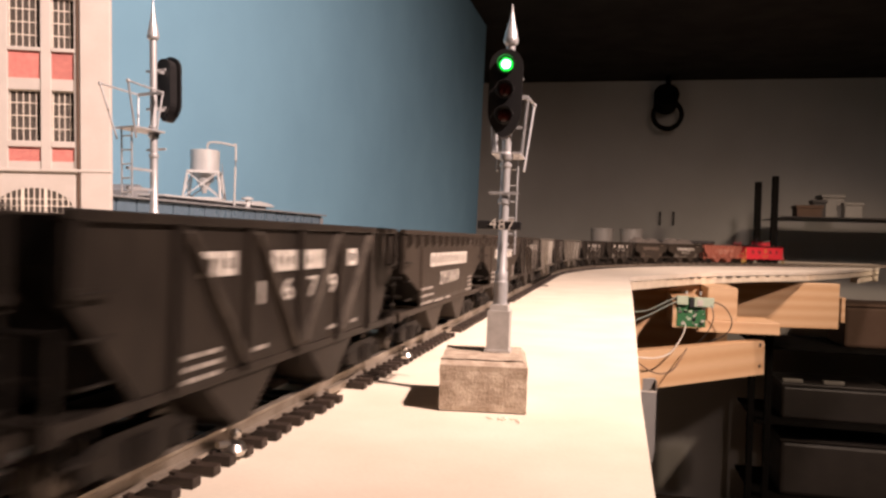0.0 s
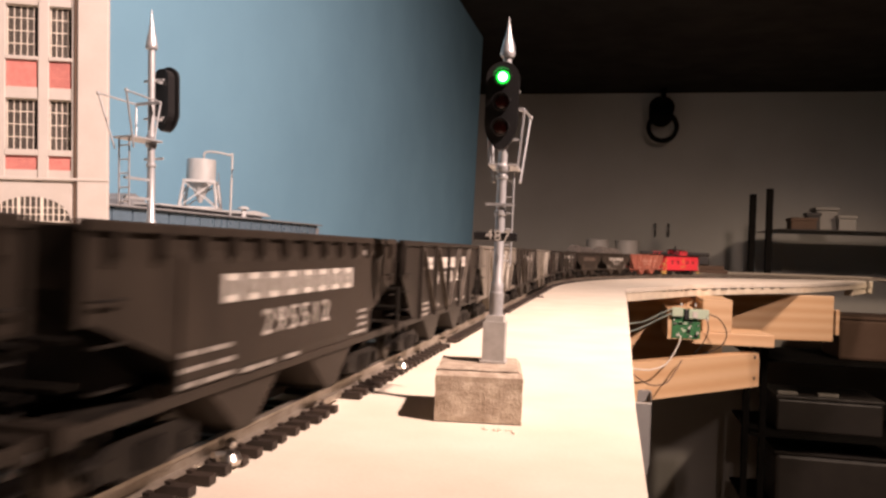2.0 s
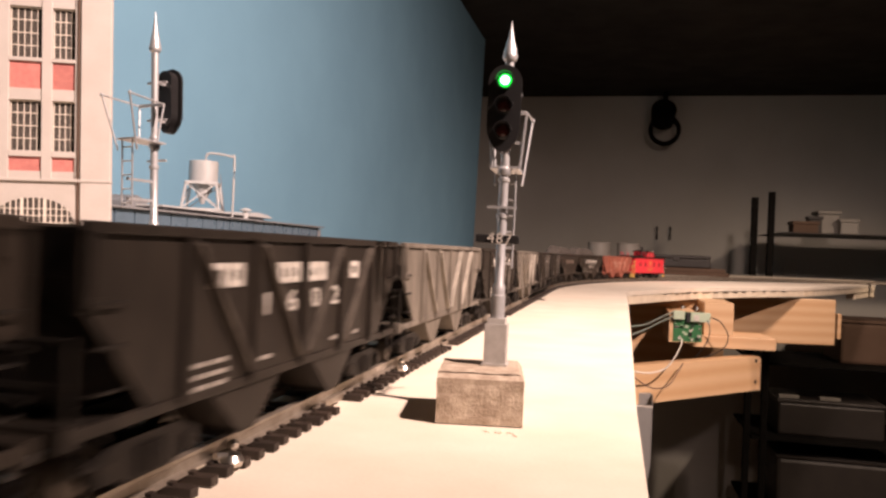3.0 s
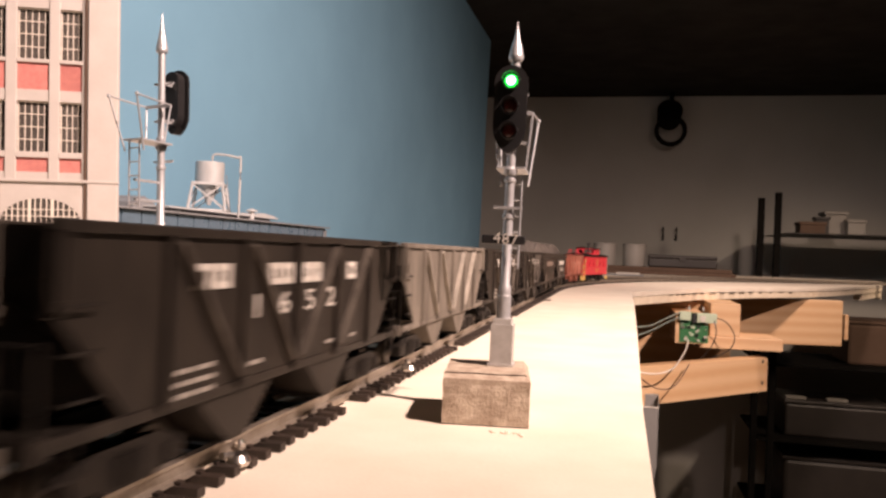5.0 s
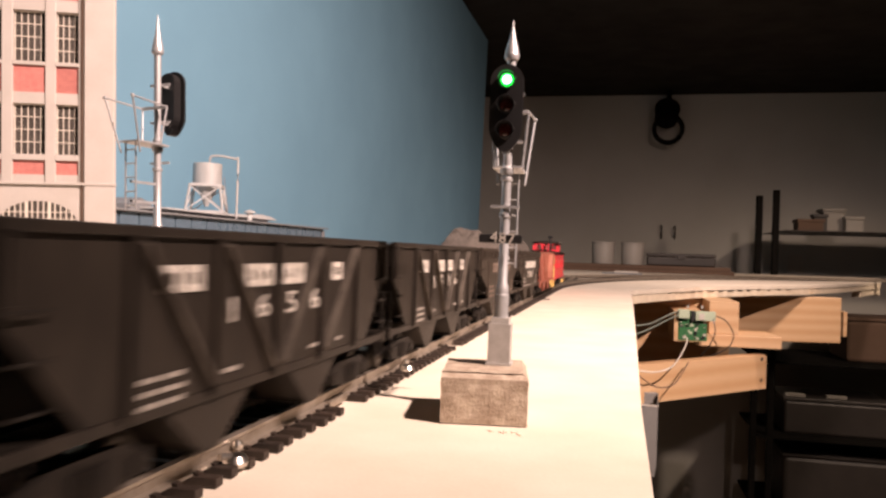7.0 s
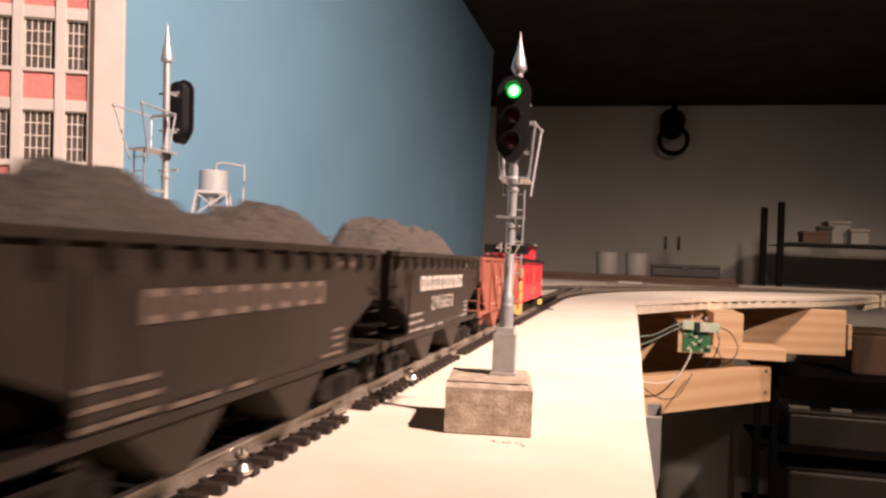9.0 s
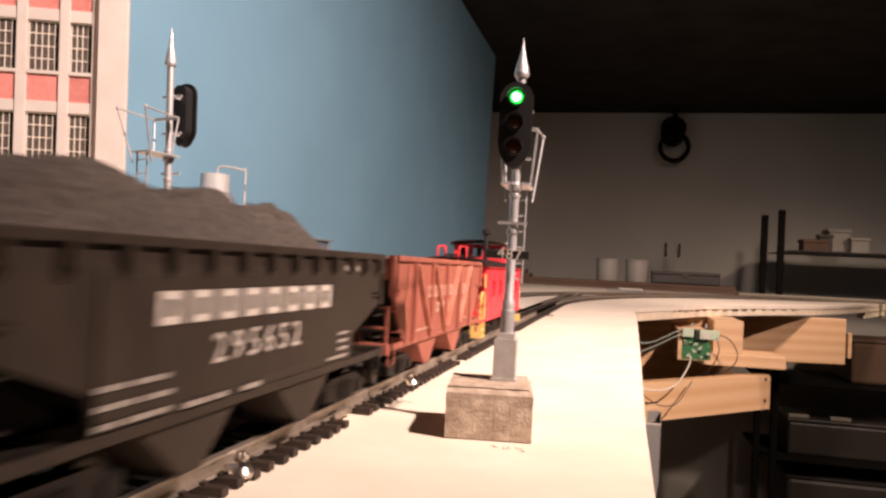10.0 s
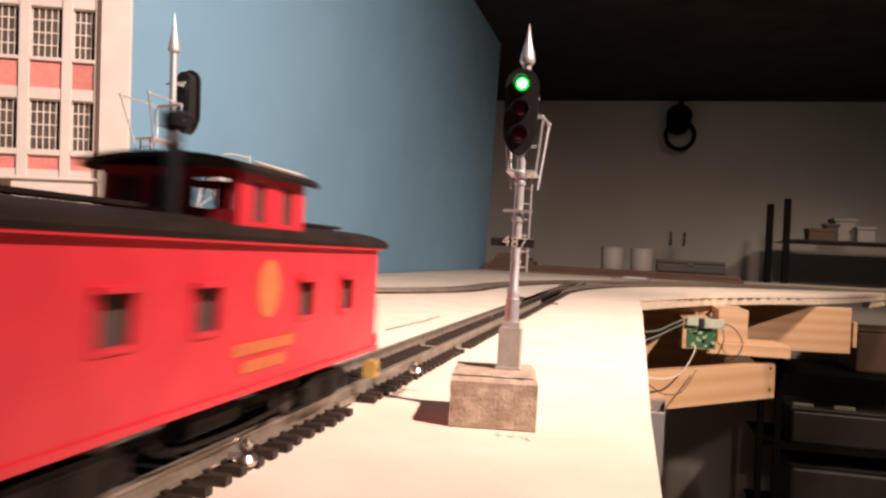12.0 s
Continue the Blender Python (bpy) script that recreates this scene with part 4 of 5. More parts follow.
    # the basket: a cross bar at the mast, side rails running back and the struts down to the platform
    part("cross_bar", box(B(), -0.0052, 0.0052, 0.0010, 0.0018, 0.0612 + BZ, 0.0622 + BZ, 0.0001), "silver", sg)
    for x in (-0.0052, 0.0052):
        part("hand_rail", rod(B(), (x, 0.0014, 0.0617 + BZ), (x * 1.1, 0.0180, 0.0624 + BZ), 0.00032, seg=6), "silver", sg)
        part("rail_knob", lathe(B(), [(0.0003, 0), (0.0006, 0.0003), (0.0006, 0.0009), (0.0003, 0.0012)], 8, pose(x * 1.1, 0.0180, 0.0618 + BZ)), "silver", sg, "", True)
        part("platform_stay", rod(B(), (x * 1.1, 0.0180, 0.0624 + BZ), (x * 0.75, LY, 0.0450 + PZ), 0.00032, seg=6), "silver", sg)
        part("platform_stay", rod(B(), (x, 0.0014, 0.0617 + BZ), (x * 0.75, 0.0030, 0.0490 + PZ), 0.00032, seg=6), "silver", sg)
    if plate:
        pl = part("number_board", box(B(), -0.0066, 0.0052, -0.0036, -0.0030, 0.0330, 0.0354, 0.0003), "signal_black", sg, "black board with the white number")
        for ch, x in (("4", -0.0024), ("8", -0.0001), ("7", 0.0022)):
            me = text_mesh(ch, 0.0030)
            me.materials.append(MAT["white"])
            o = new("numeral", me)
            o.parent = pl
            o.matrix_basis = pose(x, -0.0038, 0.0343 - 0.08 * x, 90)
    part("foot_plate", box(B(), -0.0035, 0.0035, -0.0035, 0.0035, 0, 0.0006), "cast", sg)
    return sg


bm = box(B(), -0.0113, 0.0113, -0.012, 0.0165, 0, 0.0130)
bmesh.ops.subdivide_edges(bm, edges=bm.edges[:], cuts=9, use_grid_fill=True)
for v in bm.verts:
    if v.co.z > 0.0125 and v.co.y < -0.010:
        v.co.y += 0.0042
    if v.co.z > 0.0125 and v.co.x > 0.010:
        v.co.x -= 0.0012
    v.co += Vector((noise.noise(v.co * 420), noise.noise(v.co * 420 + Vector((7, 0, 0))), noise.noise(v.co * 420 + Vector((0, 9, 0))))) * 0.00022
block = tagged(link("cork_block", bm, "stone"), "rough brown block under the lit signal", "block")
block.matrix_basis = pose(0.0508, 0.2086, 0.0003, 0, 0, 8)
signal(pose(0.0533, 0.2160, 0.0134, 0, 0.6, 2) @ Matrix.Scale(1.03, 4), True, True, "silver mast signal showing a green light, number board")
bm = B()
for i in range(14):
    a, r = random.uniform(0, 6.28), random.uniform(0.0002, 0.0007)
    lathe(bm, [(r * 0.7, 0), (r, r * 0.5), (r * 0.4, r)], 6, pose(0.0600 + random.uniform(-0.006, 0.004), 0.1915 + random.uniform(-0.003, 0.001), 0))
tagged(link("crumbs", bm, "table"), "a few crumbs fallen from the block", "crumbs", kind="stuff")
signal(pose(-0.0689, 0.2370, 0.0290, 0, 2.2, 172), False, False, "silver mast signal seen from behind, dark head", 0.0036)
bm = box(B(), -0.012, 0.012, -0.012, 0.012, 0, 0.0287, 0.001)
blk = tagged(link("signal_plinth", bm, "stone"), "rough brown plinth under the rear signal", "block")
blk.matrix_basis = pose(-0.0708, 0.2360, 0.0002)


# ---- tall factory building ----
def factory():
    b = thing("factory_building", pose(-0.1657, 0.3517, 0, 0, -1.6, 26), "cream factory model with gridded windows and salmon brick panels", "building")
    H, DEPTH, LEFT = 0.215, 0.014, -0.135
    cols = [(-0.0295, -0.0188), (-0.0494, -0.0344), (-0.0696, -0.0545), (-0.0898, -0.0747), (-0.1100, -0.0949), (-0.1302, -0.1151)]
    storeys = [(0.0882, 0.1138, 0.0780, 0.0852), (0.1350, 0.1608, 0.1195, 0.1332), (0.1822, 0.2070, 0.1668, 0.1804)]
    # piers between the window bays, full height
    xs = [-0.0020] + [v for c in cols for v in (c[1], c[0])] + [LEFT]
    xs = sorted(xs)
    for i in range(0, len(xs) - 1, 2):
        if xs[i + 1] - xs[i] > 0.0002:
            part("pier", box(B(), xs[i], xs[i + 1], 0.0, 0.006, 0.0, H, 0.0003), "cream", b)
    part("corner_pier", box(B(), -0.0158, -0.0014, -0.0014, 0.004, 0.0, H, 0.0004), "cream", b)
    part("downpipe", rod(B(), (-0.0170, -0.0006, 0.0), (-0.0170, -0.0006, H), 0.0004, seg=8), "dull_brown", b)
    part("cornice", box(B(), LEFT, -0.0010, -0.0019, 0.003, 0.0728, 0.0742, 0.0002), "cream", b)
    part("rear_body", box(B(), LEFT, -0.0060, 0.006, DEPTH, 0.0, H), "cream", b)
    part("parapet", box(B(), LEFT - 0.001, -0.0008, -0.002, DEPTH, H, H + 0.004, 0.0004), "cream", b)
    for x0, x1 in cols:
        prev = 0.0742
        for k, (z0, z1, p0, p1) in enumerate(storeys):
            part("spandrel", box(B(), x0, x1, 0.0006, 0.006, prev, p0), "cream", b)
            part("sill", box(B(), x0, x1, -0.0002, 0.006, p1, z0, 0.0002), "cream", b)
            # brick panel in courses
            pan = part("brick_panel", box(B(), x0, x1, 0.0016, 0.006, p0, p1), "brick", b, "salmon brick panel")
            rows = int((p1 - p0) / 0.00105)
            bm = B()
            for r in range(rows):
                za = p0 + (p1 - p0) * r / rows
                x = x0 - (0.0013 if r % 2 else 0)
                while x < x1 - 0.0003:
                    a, c = max(x, x0) + 0.00008, min(x + 0.0026, x1) - 0.00008
                    if c > a:
                        box(bm, a, c, 0.0012, 0.0017, za + 0.0001, za + (p1 - p0) / rows - 0.0001)
                    x += 0.0026
            ob = part("brick_course", bm, "brick", pan)
            ob["kind"] = "stuff"
            part("glazing", box(B(), x0, x1, 0.0030, 0.006, z0, z1), "glass", b, "dark window glazing")
            wf = part("window_grid", box(B(), x0, x1, 0.0014, 0.0030, z1 - 0.0006, z1), "muntin", b)
            n = 5 if x1 - x0 > 0.013 else 4
            for i in range(0, n):
                x = x0 + (x1 - x0) * (i + 0.15) / n
                part("muntin", box(B(), x - 0.00019, x + 0.00019, 0.0026, 0.0030, z0, z1), "muntin", wf)
            for i in range(1, 4):
                z = z0 + (z1 - z0) * i / 4
                part("muntin", box(B(), x0, x1 - (x1 - x0) * 0.12, 0.0025, 0.0030, z - 0.00020, z + 0.00020), "muntin", wf)
            prev = z1
        part("spandrel", box(B(), x0, x1, 0.0006, 0.006, prev, H), "cream", b)
    # wide arched ground-floor windows
    for x0, x1 in ((-0.0560, -0.0190), (-0.1020, -0.0650)):
        w, cx = (x1 - x0) / 2, (x0 + x1) / 2
        arch = [(cx + w * math.cos(math.pi * i / 16), 0.0530 + 0.0116 * math.sin(math.pi * i / 16)) for i in range(17)]
        bm = slab(B(), [(x1 + 0.0004, 0.0735), (x1 + 0.0004, 0.0530)] + arch + [(x0 - 0.0004, 0.0530), (x0 - 0.0004, 0.0735)], "y", -0.0004, 0.0012)
        ob = part("arch_wall", bm, "cream", b)
        part("glazing", box(B(), x0, x1, 0.0000 - 0.00005, 0.0030, 0.012, 0.0648), "glass", b, "dark arched window glazing")
        wf = part("window_grid", box(B(), x0, x1, -0.0003, 0.0, 0.0518, 0.0523), "muntin", b)
        for i in range(1, 14):
            x = x0 + (x1 - x0) * i / 14
            t = 0.0007 if i in (5, 9) else 0.00025
            top = 0.0530 + 0.0116 * math.sqrt(max(0, 1 - ((x - cx) / w) ** 2))
            part("muntin", box(B(), x - t, x + t, -0.0004, 0.0, 0.012, top), "muntin", wf)
        for z in (0.0590, 0.0556, 0.0480, 0.042):
            d = w * math.sqrt(max(0, 1 - ((z - 0.0530) / 0.0116) ** 2)) if z > 0.053 else w
            part("muntin", box(B(), cx - d, cx + d, -0.0003, 0.0, z - 0.0002, z + 0.0002), "muntin", wf)
    return b


factory()


# ---- low warehouse with its roof gear ----
def warehouse():
    w = thing("warehouse_building", pose(-0.27, 0, 0.003), "low grey warehouse model with a long flat roof", "building")
    y0, y1 = 0.44, 0.895
    part("wall", box(B(), -0.085, 0.0, y0, y1, -0.005, 0.0637), "blue_grey", w, "dark blue-grey front wall")
    for i in range(18):
        y = y0 + 0.006 + i * 0.0245
        part("window", box(B(), -0.001, 0.0016, y, y + 0.0222, 0.0490, 0.0632, 0.0002), "strip_glass", w, "blue-grey panelled strip window")
    part("pilaster", box(B(), -0.001, 0.0026, y1 - 0.003, y1 + 0.001, -0.005, 0.062), "roof_grey", w)
    part("roof", box(B(), -0.090, 0.006, y0 - 0.004, y1 + 0.004, 0.0639, 0.0655, 0.0004), "roof_grey", w, "flat grey roof with a thin edge")
    part("monitor", box(B(), -0.070, -0.010, 0.575, 0.762, 0.0655, 0.0688), "roof_grey", w)
    for i in range(22):
        part("vent_slot", box(B(), -0.0102, -0.0094, 0.590 + i * 0.0062, 0.594 + i * 0.0062, 0.0664, 0.0680), "glass", w)
    part("monitor_roof", box(B(), -0.076, -0.005, 0.565, 0.772, 0.0688, 0.0704, 0.0004), "frame_white", w)
    bm = slab(B(), [(0.735, 0.0704), (0.780, 0.0704), (0.780, 0.0722), (0.752, 0.0742), (0.735, 0.0735)], "x", -0.060, -0.012)
    part("roof_hatch", bm, "frame_white", w)
    bm = lathe(B(), [(0.0028, 0.0655), (0.0028, 0.0735), (0.0026, 0.0740)], 12, pose(-0.006, 0.712, 0))
    lathe(bm, [(0.0062, 0.0740), (0.0060, 0.0752), (0.0010, 0.0770)], 14, pose(-0.006, 0.712, 0))
    part("roof_vent", bm, "frame_white", w, "pale mushroom roof vent", True)
    bm = slab(B(), [(0.552, 0.0655), (0.582, 0.0655), (0.582, 0.0725), (0.567, 0.0780), (0.552, 0.0725)], "x", -0.060, -0.030)
    part("roof_cabin", bm, "roof_grey", w, "small gabled roof cabin")
    return w


warehouse()


def water_tower():
    t = thing("water_tower", pose(-0.300, 0.670, 0.0742, 0, 0, 22), "pale grey water tank on a white braced stand", "water tower")
    h, a, b = 0.0258, 0.0172, 0.0136
    corners = [(-1, -1), (1, -1), (1, 1), (-1, 1)]
    for x, y in corners:
        part("leg", bar(B(), (x * a, y * a, 0.0), (x * b, y * b, h), 0.0016, 0.0016), "frame_white", t)
    for i in range(4):
        (x, y), (u, v) = corners[i], corners[(i + 1) % 4]
        part("brace", bar(B(), (x * a, y * a, 0.001), (u * b, v * b, h - 0.001), 0.0010, 0.0010), "frame_white", t)
        part("brace", bar(B(), (u * a, v * a, 0.001), (x * b, y * b, h - 0.001), 0.0010, 0.0010), "frame_white", t)
        part("sill", bar(B(), (x * a, y * a, 0.0009), (u * a, v * a, 0.0009), 0.0016, 0.0016), "frame_white", t)
        part("top_beam", bar(B(), (x * b, y * b, h), (u * b, v * b, h), 0.0024, 0.0024), "frame_white", t)
    part("cone", lathe(B(), [(0.0020, 0.006), (0.0024, 0.008), (0.0110, h)], 20), "tank", t, "", True)
    part("tank", lathe(B(), [(0.0135, h + 0.001), (0.0135, h + 0.0205), (0.0130, h + 0.0212), (0.0020, h + 0.0216)], 32), "tank", t, "pale grey cylindrical tank", True)
    bm = tube(B(), [(0.002, 0, h + 0.021), (0.002, 0, h + 0.026), (0.0045, 0, h + 0.0290), (0.014, 0, h + 0.0290), (0.0255, 0, h + 0.0270), (0.0282, 0, h + 0.0250), (0.0282, 0, 0.010), (0.0282, 0, -0.005)], 0.0011, 8)
    part("pipe", bm, "tank", t, "bent grey filler pipe", True)
    part("ladder", bar(B(), (0.0200, 0.004, 0.0), (0.0150, 0.004, h + 0.010), 0.0016, 0.0006), "roof_grey", t)
    return t


water_tower()

# ---- electronics under the table edge ----
board = thing("circuit_board", pose(0.1985, 1.203, -0.0545), "small green circuit board with terminal blocks and wires", "circuit board")
part("board", box(B(), -0.0205, 0.0205, -0.0008, 0.0008, -0.0220, 0.0225, 0.0002), "pcb", board)
part("backing", box(B(), -0.0265, 0.0160, 0.0008, 0.1385, -0.0240, 0.0200, 0.0005), "pine", board, "pale backing block")
for x0, x1, z0, z1, mat in ((-0.0215, -0.0055, 0.0110, 0.0240, "terminal"), (0.0030, 0.0310, 0.0085, 0.0225, "terminal")):
    part("terminal_block", box(B(), x0, x1, -0.0095, -0.0008, z0, z1, 0.0008), mat, board, "pale green screw terminal")
part("relay", box(B(), -0.0030, 0.0020, -0.0080, -0.0008, 0.0070, 0.0220, 0.0004), "chip", board)
part("jack", box(B(), 0.0075, 0.0150, -0.0110, -0.0095, 0.0100, 0.0190, 0.0004), "white", board)
for i in range(26):
    x, z = random.uniform(-0.018, 0.018), random.uniform(-0.019, 0.007)
    s = random.uniform(0.0008, 0.0026)
    part("chip", box(B(), x - s, x + s, -0.0022, -0.0008, z - s * 0.7, z + s * 0.7), random.choice(["chip", "white", "white", "steel", "terminal"]), board)
for x in (-0.008, 0.012):
    part("standoff", rod(B(), (x, -0.0030, 0.0260), (x, -0.0030, 0.0310), 0.0016), "cast", board)
for name, pts, r, mat in (
        ("white_wire", [(0.1113, 1.0200, -0.0980), (0.1212, 1.0200, -0.1008), (0.1391, 1.0300, -0.1021), (0.1576, 1.0500, -0.0983), (0.1716, 1.1000, -0.0919), (0.1864, 1.1700, -0.0810), (0.1904, 1.1950, -0.0727)], 0.0010, "wire_white"),
        ("loop_wire", [(0.2291, 1.1889, -0.0376), (0.2431, 1.1868, -0.0440), (0.2539, 1.1868, -0.0634), (0.2474, 1.1889, -0.0827), (0.2259, 1.1911, -0.0956), (0.2087, 1.1911, -0.1021)], 0.0008, "wire_black"),
        ("loop_wire", [(0.2248, 1.1889, -0.0419), (0.2281, 1.1846, -0.0591), (0.2216, 1.1846, -0.0795), (0.2087, 1.1879, -0.0978)], 0.0008, "wire_black"),
        ("feed_wire", [(0.1089, 1.0300, -0.0441), (0.1305, 1.0600, -0.0429), (0.1522, 1.1300, -0.0386), (0.1754, 1.1900, -0.0325)], 0.0010, "wire_grey"),
        ("feed_wire", [(0.1095, 1.0300, -0.0558), (0.1308, 1.0600, -0.0496), (0.1525, 1.1300, -0.0449), (0.1757, 1.1900, -0.0391)], 0.0010, "wire_grey"),
        ("hanging_wire", [(0.1128, 1.0150, -0.1029), (0.1322, 1.0150, -0.1163), (0.1464, 1.0200, -0.1201), (0.1607, 1.0300, -0.1168), (0.1728, 1.0600, -0.1065), (0.1843, 1.1000, -0.0962)], 0.0008, "dull_brown")):
    w = tagged(link(name, tube(B(), pts, r, 7), mat, None, "", True), {"white_wire": "thin white wire sagging below the circuit board", "loop_wire": "black wire looped beside the circuit board",
        "feed_wire": "grey-green wire running to the circuit board", "hanging_wire": "thin brown wire hanging over a board"}[name], "wire", "wires")
channel = thing("metal_channel", pose(0.1340, 1.05, -0.170), "grey metal channel hanging under the table edge", "channel")
part("web", box(B(), -0.0105, 0.0085, 0.008, 0.0180, -0.075, 0.036, 0.0003), "grey_metal", channel)
part("flange", box(B(), 0.0085, 0.0097, -0.003, 0.0092, -0.060, 0.036, 0.0003), "grey_metal", channel)
part("cover", box(B(), -0.0105, 0.0085, -0.003, -0.0018, -0.065, 0.022, 0.0003), "grey_metal", channel)
part("lip", box(B(), -0.0110, 0.0100, -0.0040, -0.0028, 0.020, 0.0222), "white", channel)

# ---- clutter on the far table and in the dim room ----
for x in (0.0445, 0.132):
    c = thing("plastic_cup", pose(x, 2.42, 0.0225), "pale translucent plastic cup on the far table", "cup", "cups")
    part("body", lathe(B(), [(0.033, 0.0), (0.0345, 0.063), (0.0340, 0.064), (0.031, 0.063), (0.029, 0.004)], 28), "cup", c, "", True)
    part("lid", lathe(B(), [(0.0355, 0.061), (0.0355, 0.066), (0.031, 0.068)], 28), "cup", c, "", True)
ex = thing("tool_case", pose(0.272, 2.42, 0.0225), "long low black case on the far table", "case")
part("case_body", box(B(), -0.098, 0.098, -0.03, 0.03, 0.0, 0.026, 0.004), "dark_plastic", ex)
part("lid", box(B(), -0.099, 0.099, -0.031, 0.031, 0.0265, 0.037, 0.004), "dark_plastic", ex)
part("latch", box(B(), -0.01, 0.01, -0.034, -0.031, 0.020, 0.032, 0.001), "dark_plastic", ex)
lum = thing("lumber_stack", pose(0.02, 2.42, 0), "low stack of dark stained boards on the far table", "lumber")
for i, (x0, x1, z) in enumerate(((-0.37, 0.40, 0.0), (-0.365, 0.39, 0.0112), (-0.345, -0.21, 0.0224), (-0.335, -0.225, 0.0336), (-0.325, -0.245, 0.0448))):
    part("board", box(B(), x0, x1, -0.05 + 0.004 * i, 0.05, z, z + 0.0108, 0.001), "dull_brown", lum)
pile = thing("flat_parts", pose(0.10, 2.05, 0.0), "flat grey model parts lying on the far table", "parts")
part("sheet", box(B(), -0.05, 0.05, -0.02, 0.02, 0.0, 0.004, 0.001), "roof_grey", pile)
part("strip", box(B(), -0.02, 0.04, -0.012, 0.015, 0.004, 0.008, 0.001), "white", pile)


def rack():
    r = thing("storage_rack", pose(0.0, 2.97, 0), "black metal storage rack behind the table", "rack")
    for x, y, top in ((0.583, 0.0, 0.282), (0.640, 0.0, 0.303), (1.52, 0.0, 0.30), (1.52, 0.40, 0.30)):
        part("post", box(B(), x - 0.011, x + 0.011, y - 0.011, y + 0.011, FLOOR, top, 0.002), "lamp_black", r)
    for z in (0.160, -0.31, -0.58, -0.86):
        part("shelf", box(B(), 0.60 if z < 0 else 0.67, 1.53, -0.01, 0.42, z - (0.010 if z < 0 else 0.0035), z, 0.001), "lamp_black" if z < 0 else "dark_plastic", r)
    return r


rack()


def crate(name, x, y, z, w, d, h, mat, label, category):
    c = thing(name, pose(x, y, z), label, category)
    part("body", box(B(), -w / 2, w / 2, -d / 2, d / 2, 0, h, min(w, h) * 0.08), mat, c)
    part("lid", box(B(), -w / 2 - 0.004, w / 2 + 0.004, -d / 2 - 0.004, d / 2 + 0.004, h, h + 0.012, 0.003), mat, c)
    return c


crate("paint_box", 0.760, 3.02, 0.16, 0.085, 0.08, 0.030, "dull_brown", "small brown cardboard box on the rack", "box")
crate("white_box", 0.860, 3.12, 0.16, 0.075, 0.09, 0.075, "cup", "pale carton standing on the rack", "box")
crate("white_box", 0.920, 3.08, 0.16, 0.060, 0.08, 0.045, "cup", "small pale carton standing on the rack", "box")
crate("round_tin", 0.805, 3.06, 0.16, 0.045, 0.045, 0.052, "dark_plastic", "dark tin between cartons on the rack", "tin")
crate("storage_bin", 0.90, 3.16, -0.86, 0.40, 0.28, 0.20, "dark_plastic", "large dark plastic bin on the low shelf", "bin")
crate("storage_bin", 0.88, 3.16, -0.58, 0.36, 0.26, 0.12, "dark_plastic", "flat dark plastic bin on the rack", "bin")
crate("tool_box", 1.05, 3.18, -0.31, 0.28, 0.24, 0.15, "dull_brown", "brown tool box on the rack", "box")
for x in (0.74, 0.88):
    p = tagged(link("paper_strip", box(B(), -0.035, 0.035, -0.012, 0.012, 0, 0.012, 0.002), "cup"), "pale paper strip lying on a dark bin", "paper", "paper strips")
    p.matrix_basis = pose(x, 3.06, -0.448)
plate = tagged(link("switch_plate", box(B(), -0.028, 0.028, -0.006, 0, -0.045, 0.045, 0.002), "white"), "white wall socket plate", "socket plate")
plate.matrix_basis = pose(0.820, 3.499, 0.03)
hooks = thing("wall_hooks", pose(0.30, 3.498, 0.16), "pair of small dark hooks on the grey wall", "hooks")
for x in (-0.028, 0.028):
    part("hook", tube(B(), [(x, 0, 0.025), (x, -0.012, 0.02), (x, -0.012, -0.02), (x, -0.004, -0.028)], 0.004, 6), "dark_plastic", hooks)
lamp = thing("track_lamp", pose(0.282, 3.40, CEILING), "black ceiling spotlight can with an open ring, switched off", "lamp")
part("stem", rod(B(), (0, 0, 0), (0, 0, -0.05), 0.011), "lamp_black", lamp)
part("can", lathe(B(), [(0.030, -0.05), (0.048, -0.035), (0.052, 0.05), (0.046, 0.05), (0.040, -0.02), (0.0, -0.03)][:5], 28, pose(-0.008, 0.0, -0.105, 70)), "lamp_black", lamp, "", True)
ring = B()
outer_r, inner_r = 0.067, 0.049
pts_o = [(outer_r * math.cos(2 * math.pi * i / 32), outer_r * math.sin(2 * math.pi * i / 32)) for i in range(32)]
pts_i = [(inner_r * math.cos(2 * math.pi * i / 32), inner_r * math.sin(2 * math.pi * i / 32)) for i in range(32)]
lo_o = [ring.verts.new((x, -0.012, z - 0.166)) for x, z in pts_o]
lo_i = [ring.verts.new((x, -0.012, z - 0.166)) for x, z in pts_i]
hi_o = [ring.verts.new((x, 0.012, z - 0.166)) for x, z in pts_o]
hi_i = [ring.verts.new((x, 0.012, z - 0.166)) for x, z in pts_i]
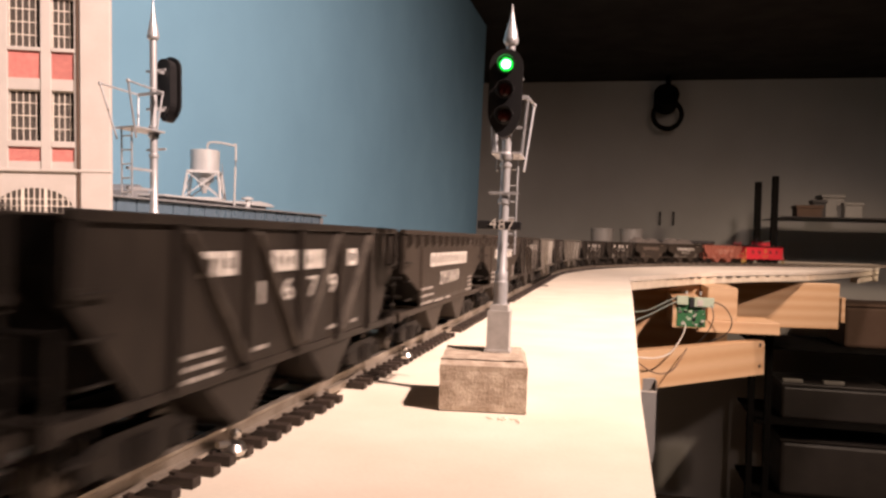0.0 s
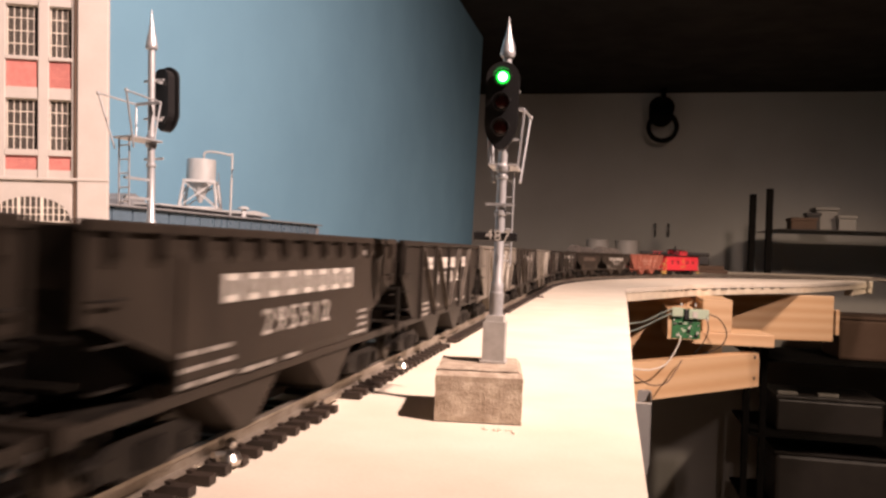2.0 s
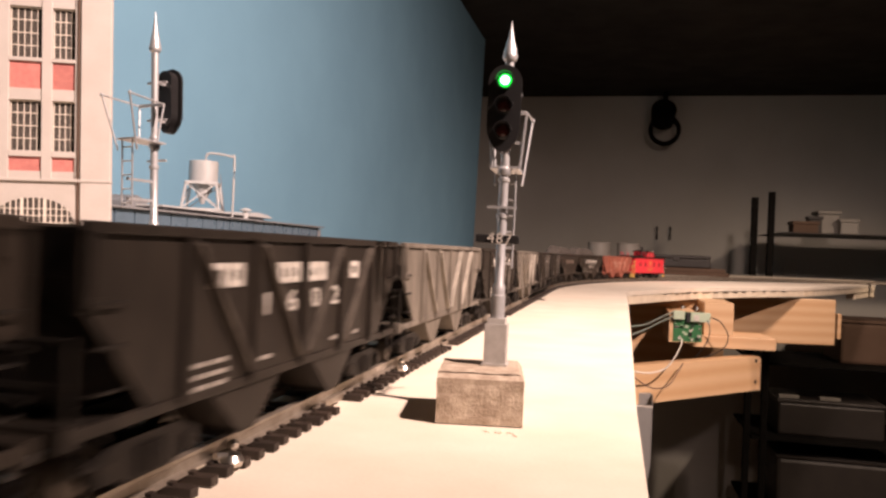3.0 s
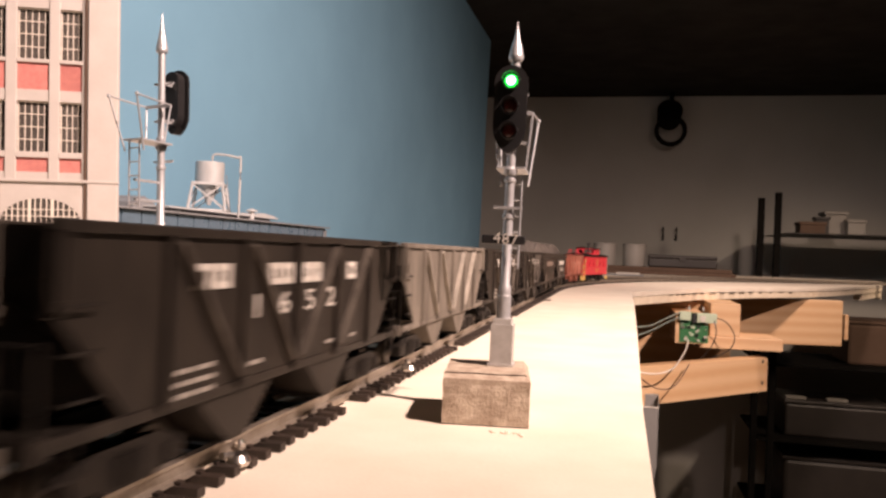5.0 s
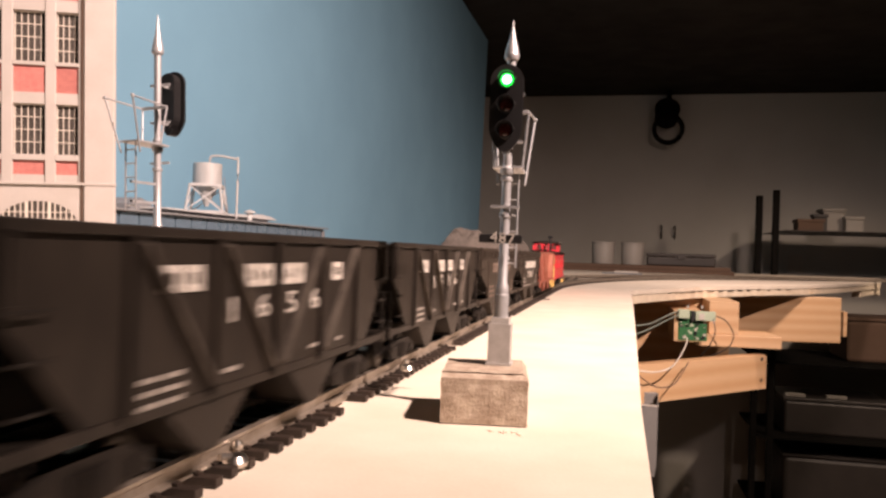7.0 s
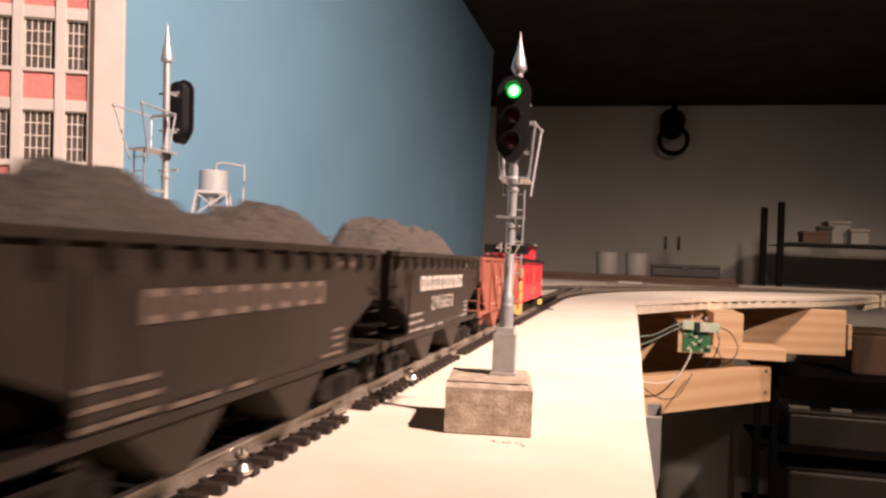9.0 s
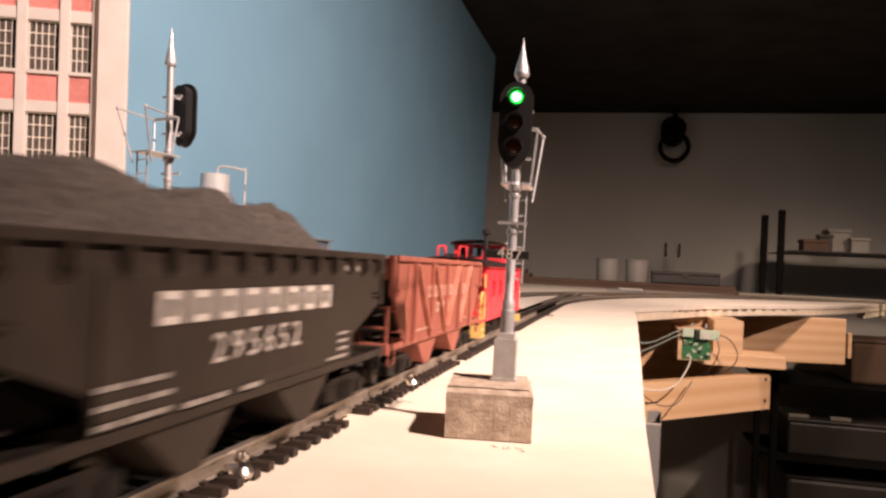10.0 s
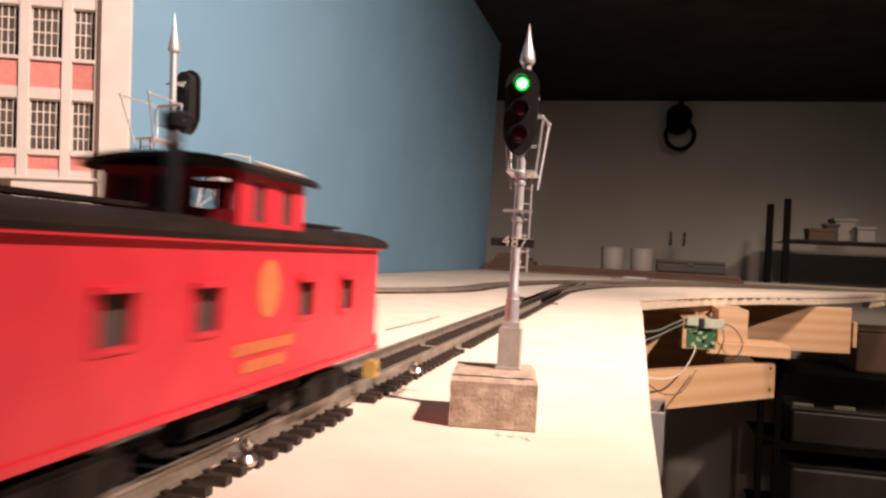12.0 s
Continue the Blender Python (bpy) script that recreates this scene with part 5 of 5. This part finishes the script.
for i in range(32):
    j = (i + 1) % 32
    for a, b in ((lo_o, lo_i), (hi_o, hi_i), (lo_o, hi_o), (lo_i, hi_i)):
        ring.faces.new((a[i], a[j], b[j], b[i]))
part("ring", ring, "lamp_black", lamp, "open black trim ring", True)


# ---- motion of the train ----
# seconds and the way of the caboose's tail along the track
TAIL = [(0.0, 2.165), (1.5, 1.928), (2.5, 1.767), (3.0, 1.687), (5.5, 1.277), (6.5, 1.113), (9.5, 0.616), (10.5, 0.465), (11.5, 0.298), (12.0, 0.2125)]


def tail_at(t):
    """Smooth way between the rows of TAIL."""
    ts, ss = [a for a, _ in TAIL], [b for _, b in TAIL]
    slope = [(ss[min(i + 1, len(ss) - 1)] - ss[max(i - 1, 0)]) / (ts[min(i + 1, len(ts) - 1)] - ts[max(i - 1, 0)]) for i in range(len(ts))]
    i = max(k for k in range(len(ts) - 1) if ts[k] <= t + 1e-9)
    h = ts[i + 1] - ts[i]
    u = (t - ts[i]) / h
    return ((2 * u ** 3 - 3 * u ** 2 + 1) * ss[i] + (u ** 3 - 2 * u ** 2 + u) * h * slope[i]
            + (-2 * u ** 3 + 3 * u ** 2) * ss[i + 1] + (u ** 3 - u ** 2) * h * slope[i + 1])


def car_pose(s):
    """A car whose two trucks stand on the track, with its middle at s."""
    a, b = main_path(s - 0.054)[0], main_path(s + 0.054)[0]
    d = b - a
    mid = (a + b) / 2
    return pose(mid.x, mid.y, RAIL_TOP, 0, 0, -math.degrees(math.atan2(d.x, d.y)))


def motions():
    steps = [i / 6 for i in range(73)]
    fine = [i / FPS for i in range(0, 12 * FPS + 1)]
    tails = [tail_at(t) for t in fine]
    for k, (car, wheels, heap) in enumerate(TRAIN):
        off = (k + 0.5) * PITCH
        rows = [(t, car_pose(tail_at(t) - off)) for t in steps]
        walk(car, rows)
        if heap:
            walk(heap, rows)
        for w, y in wheels:
            walk(w, [(t, pose(0, y, 0.0048, math.degrees((s - tails[0]) / -0.0049) % 360)) for t, s in zip(fine, tails)])


motions()
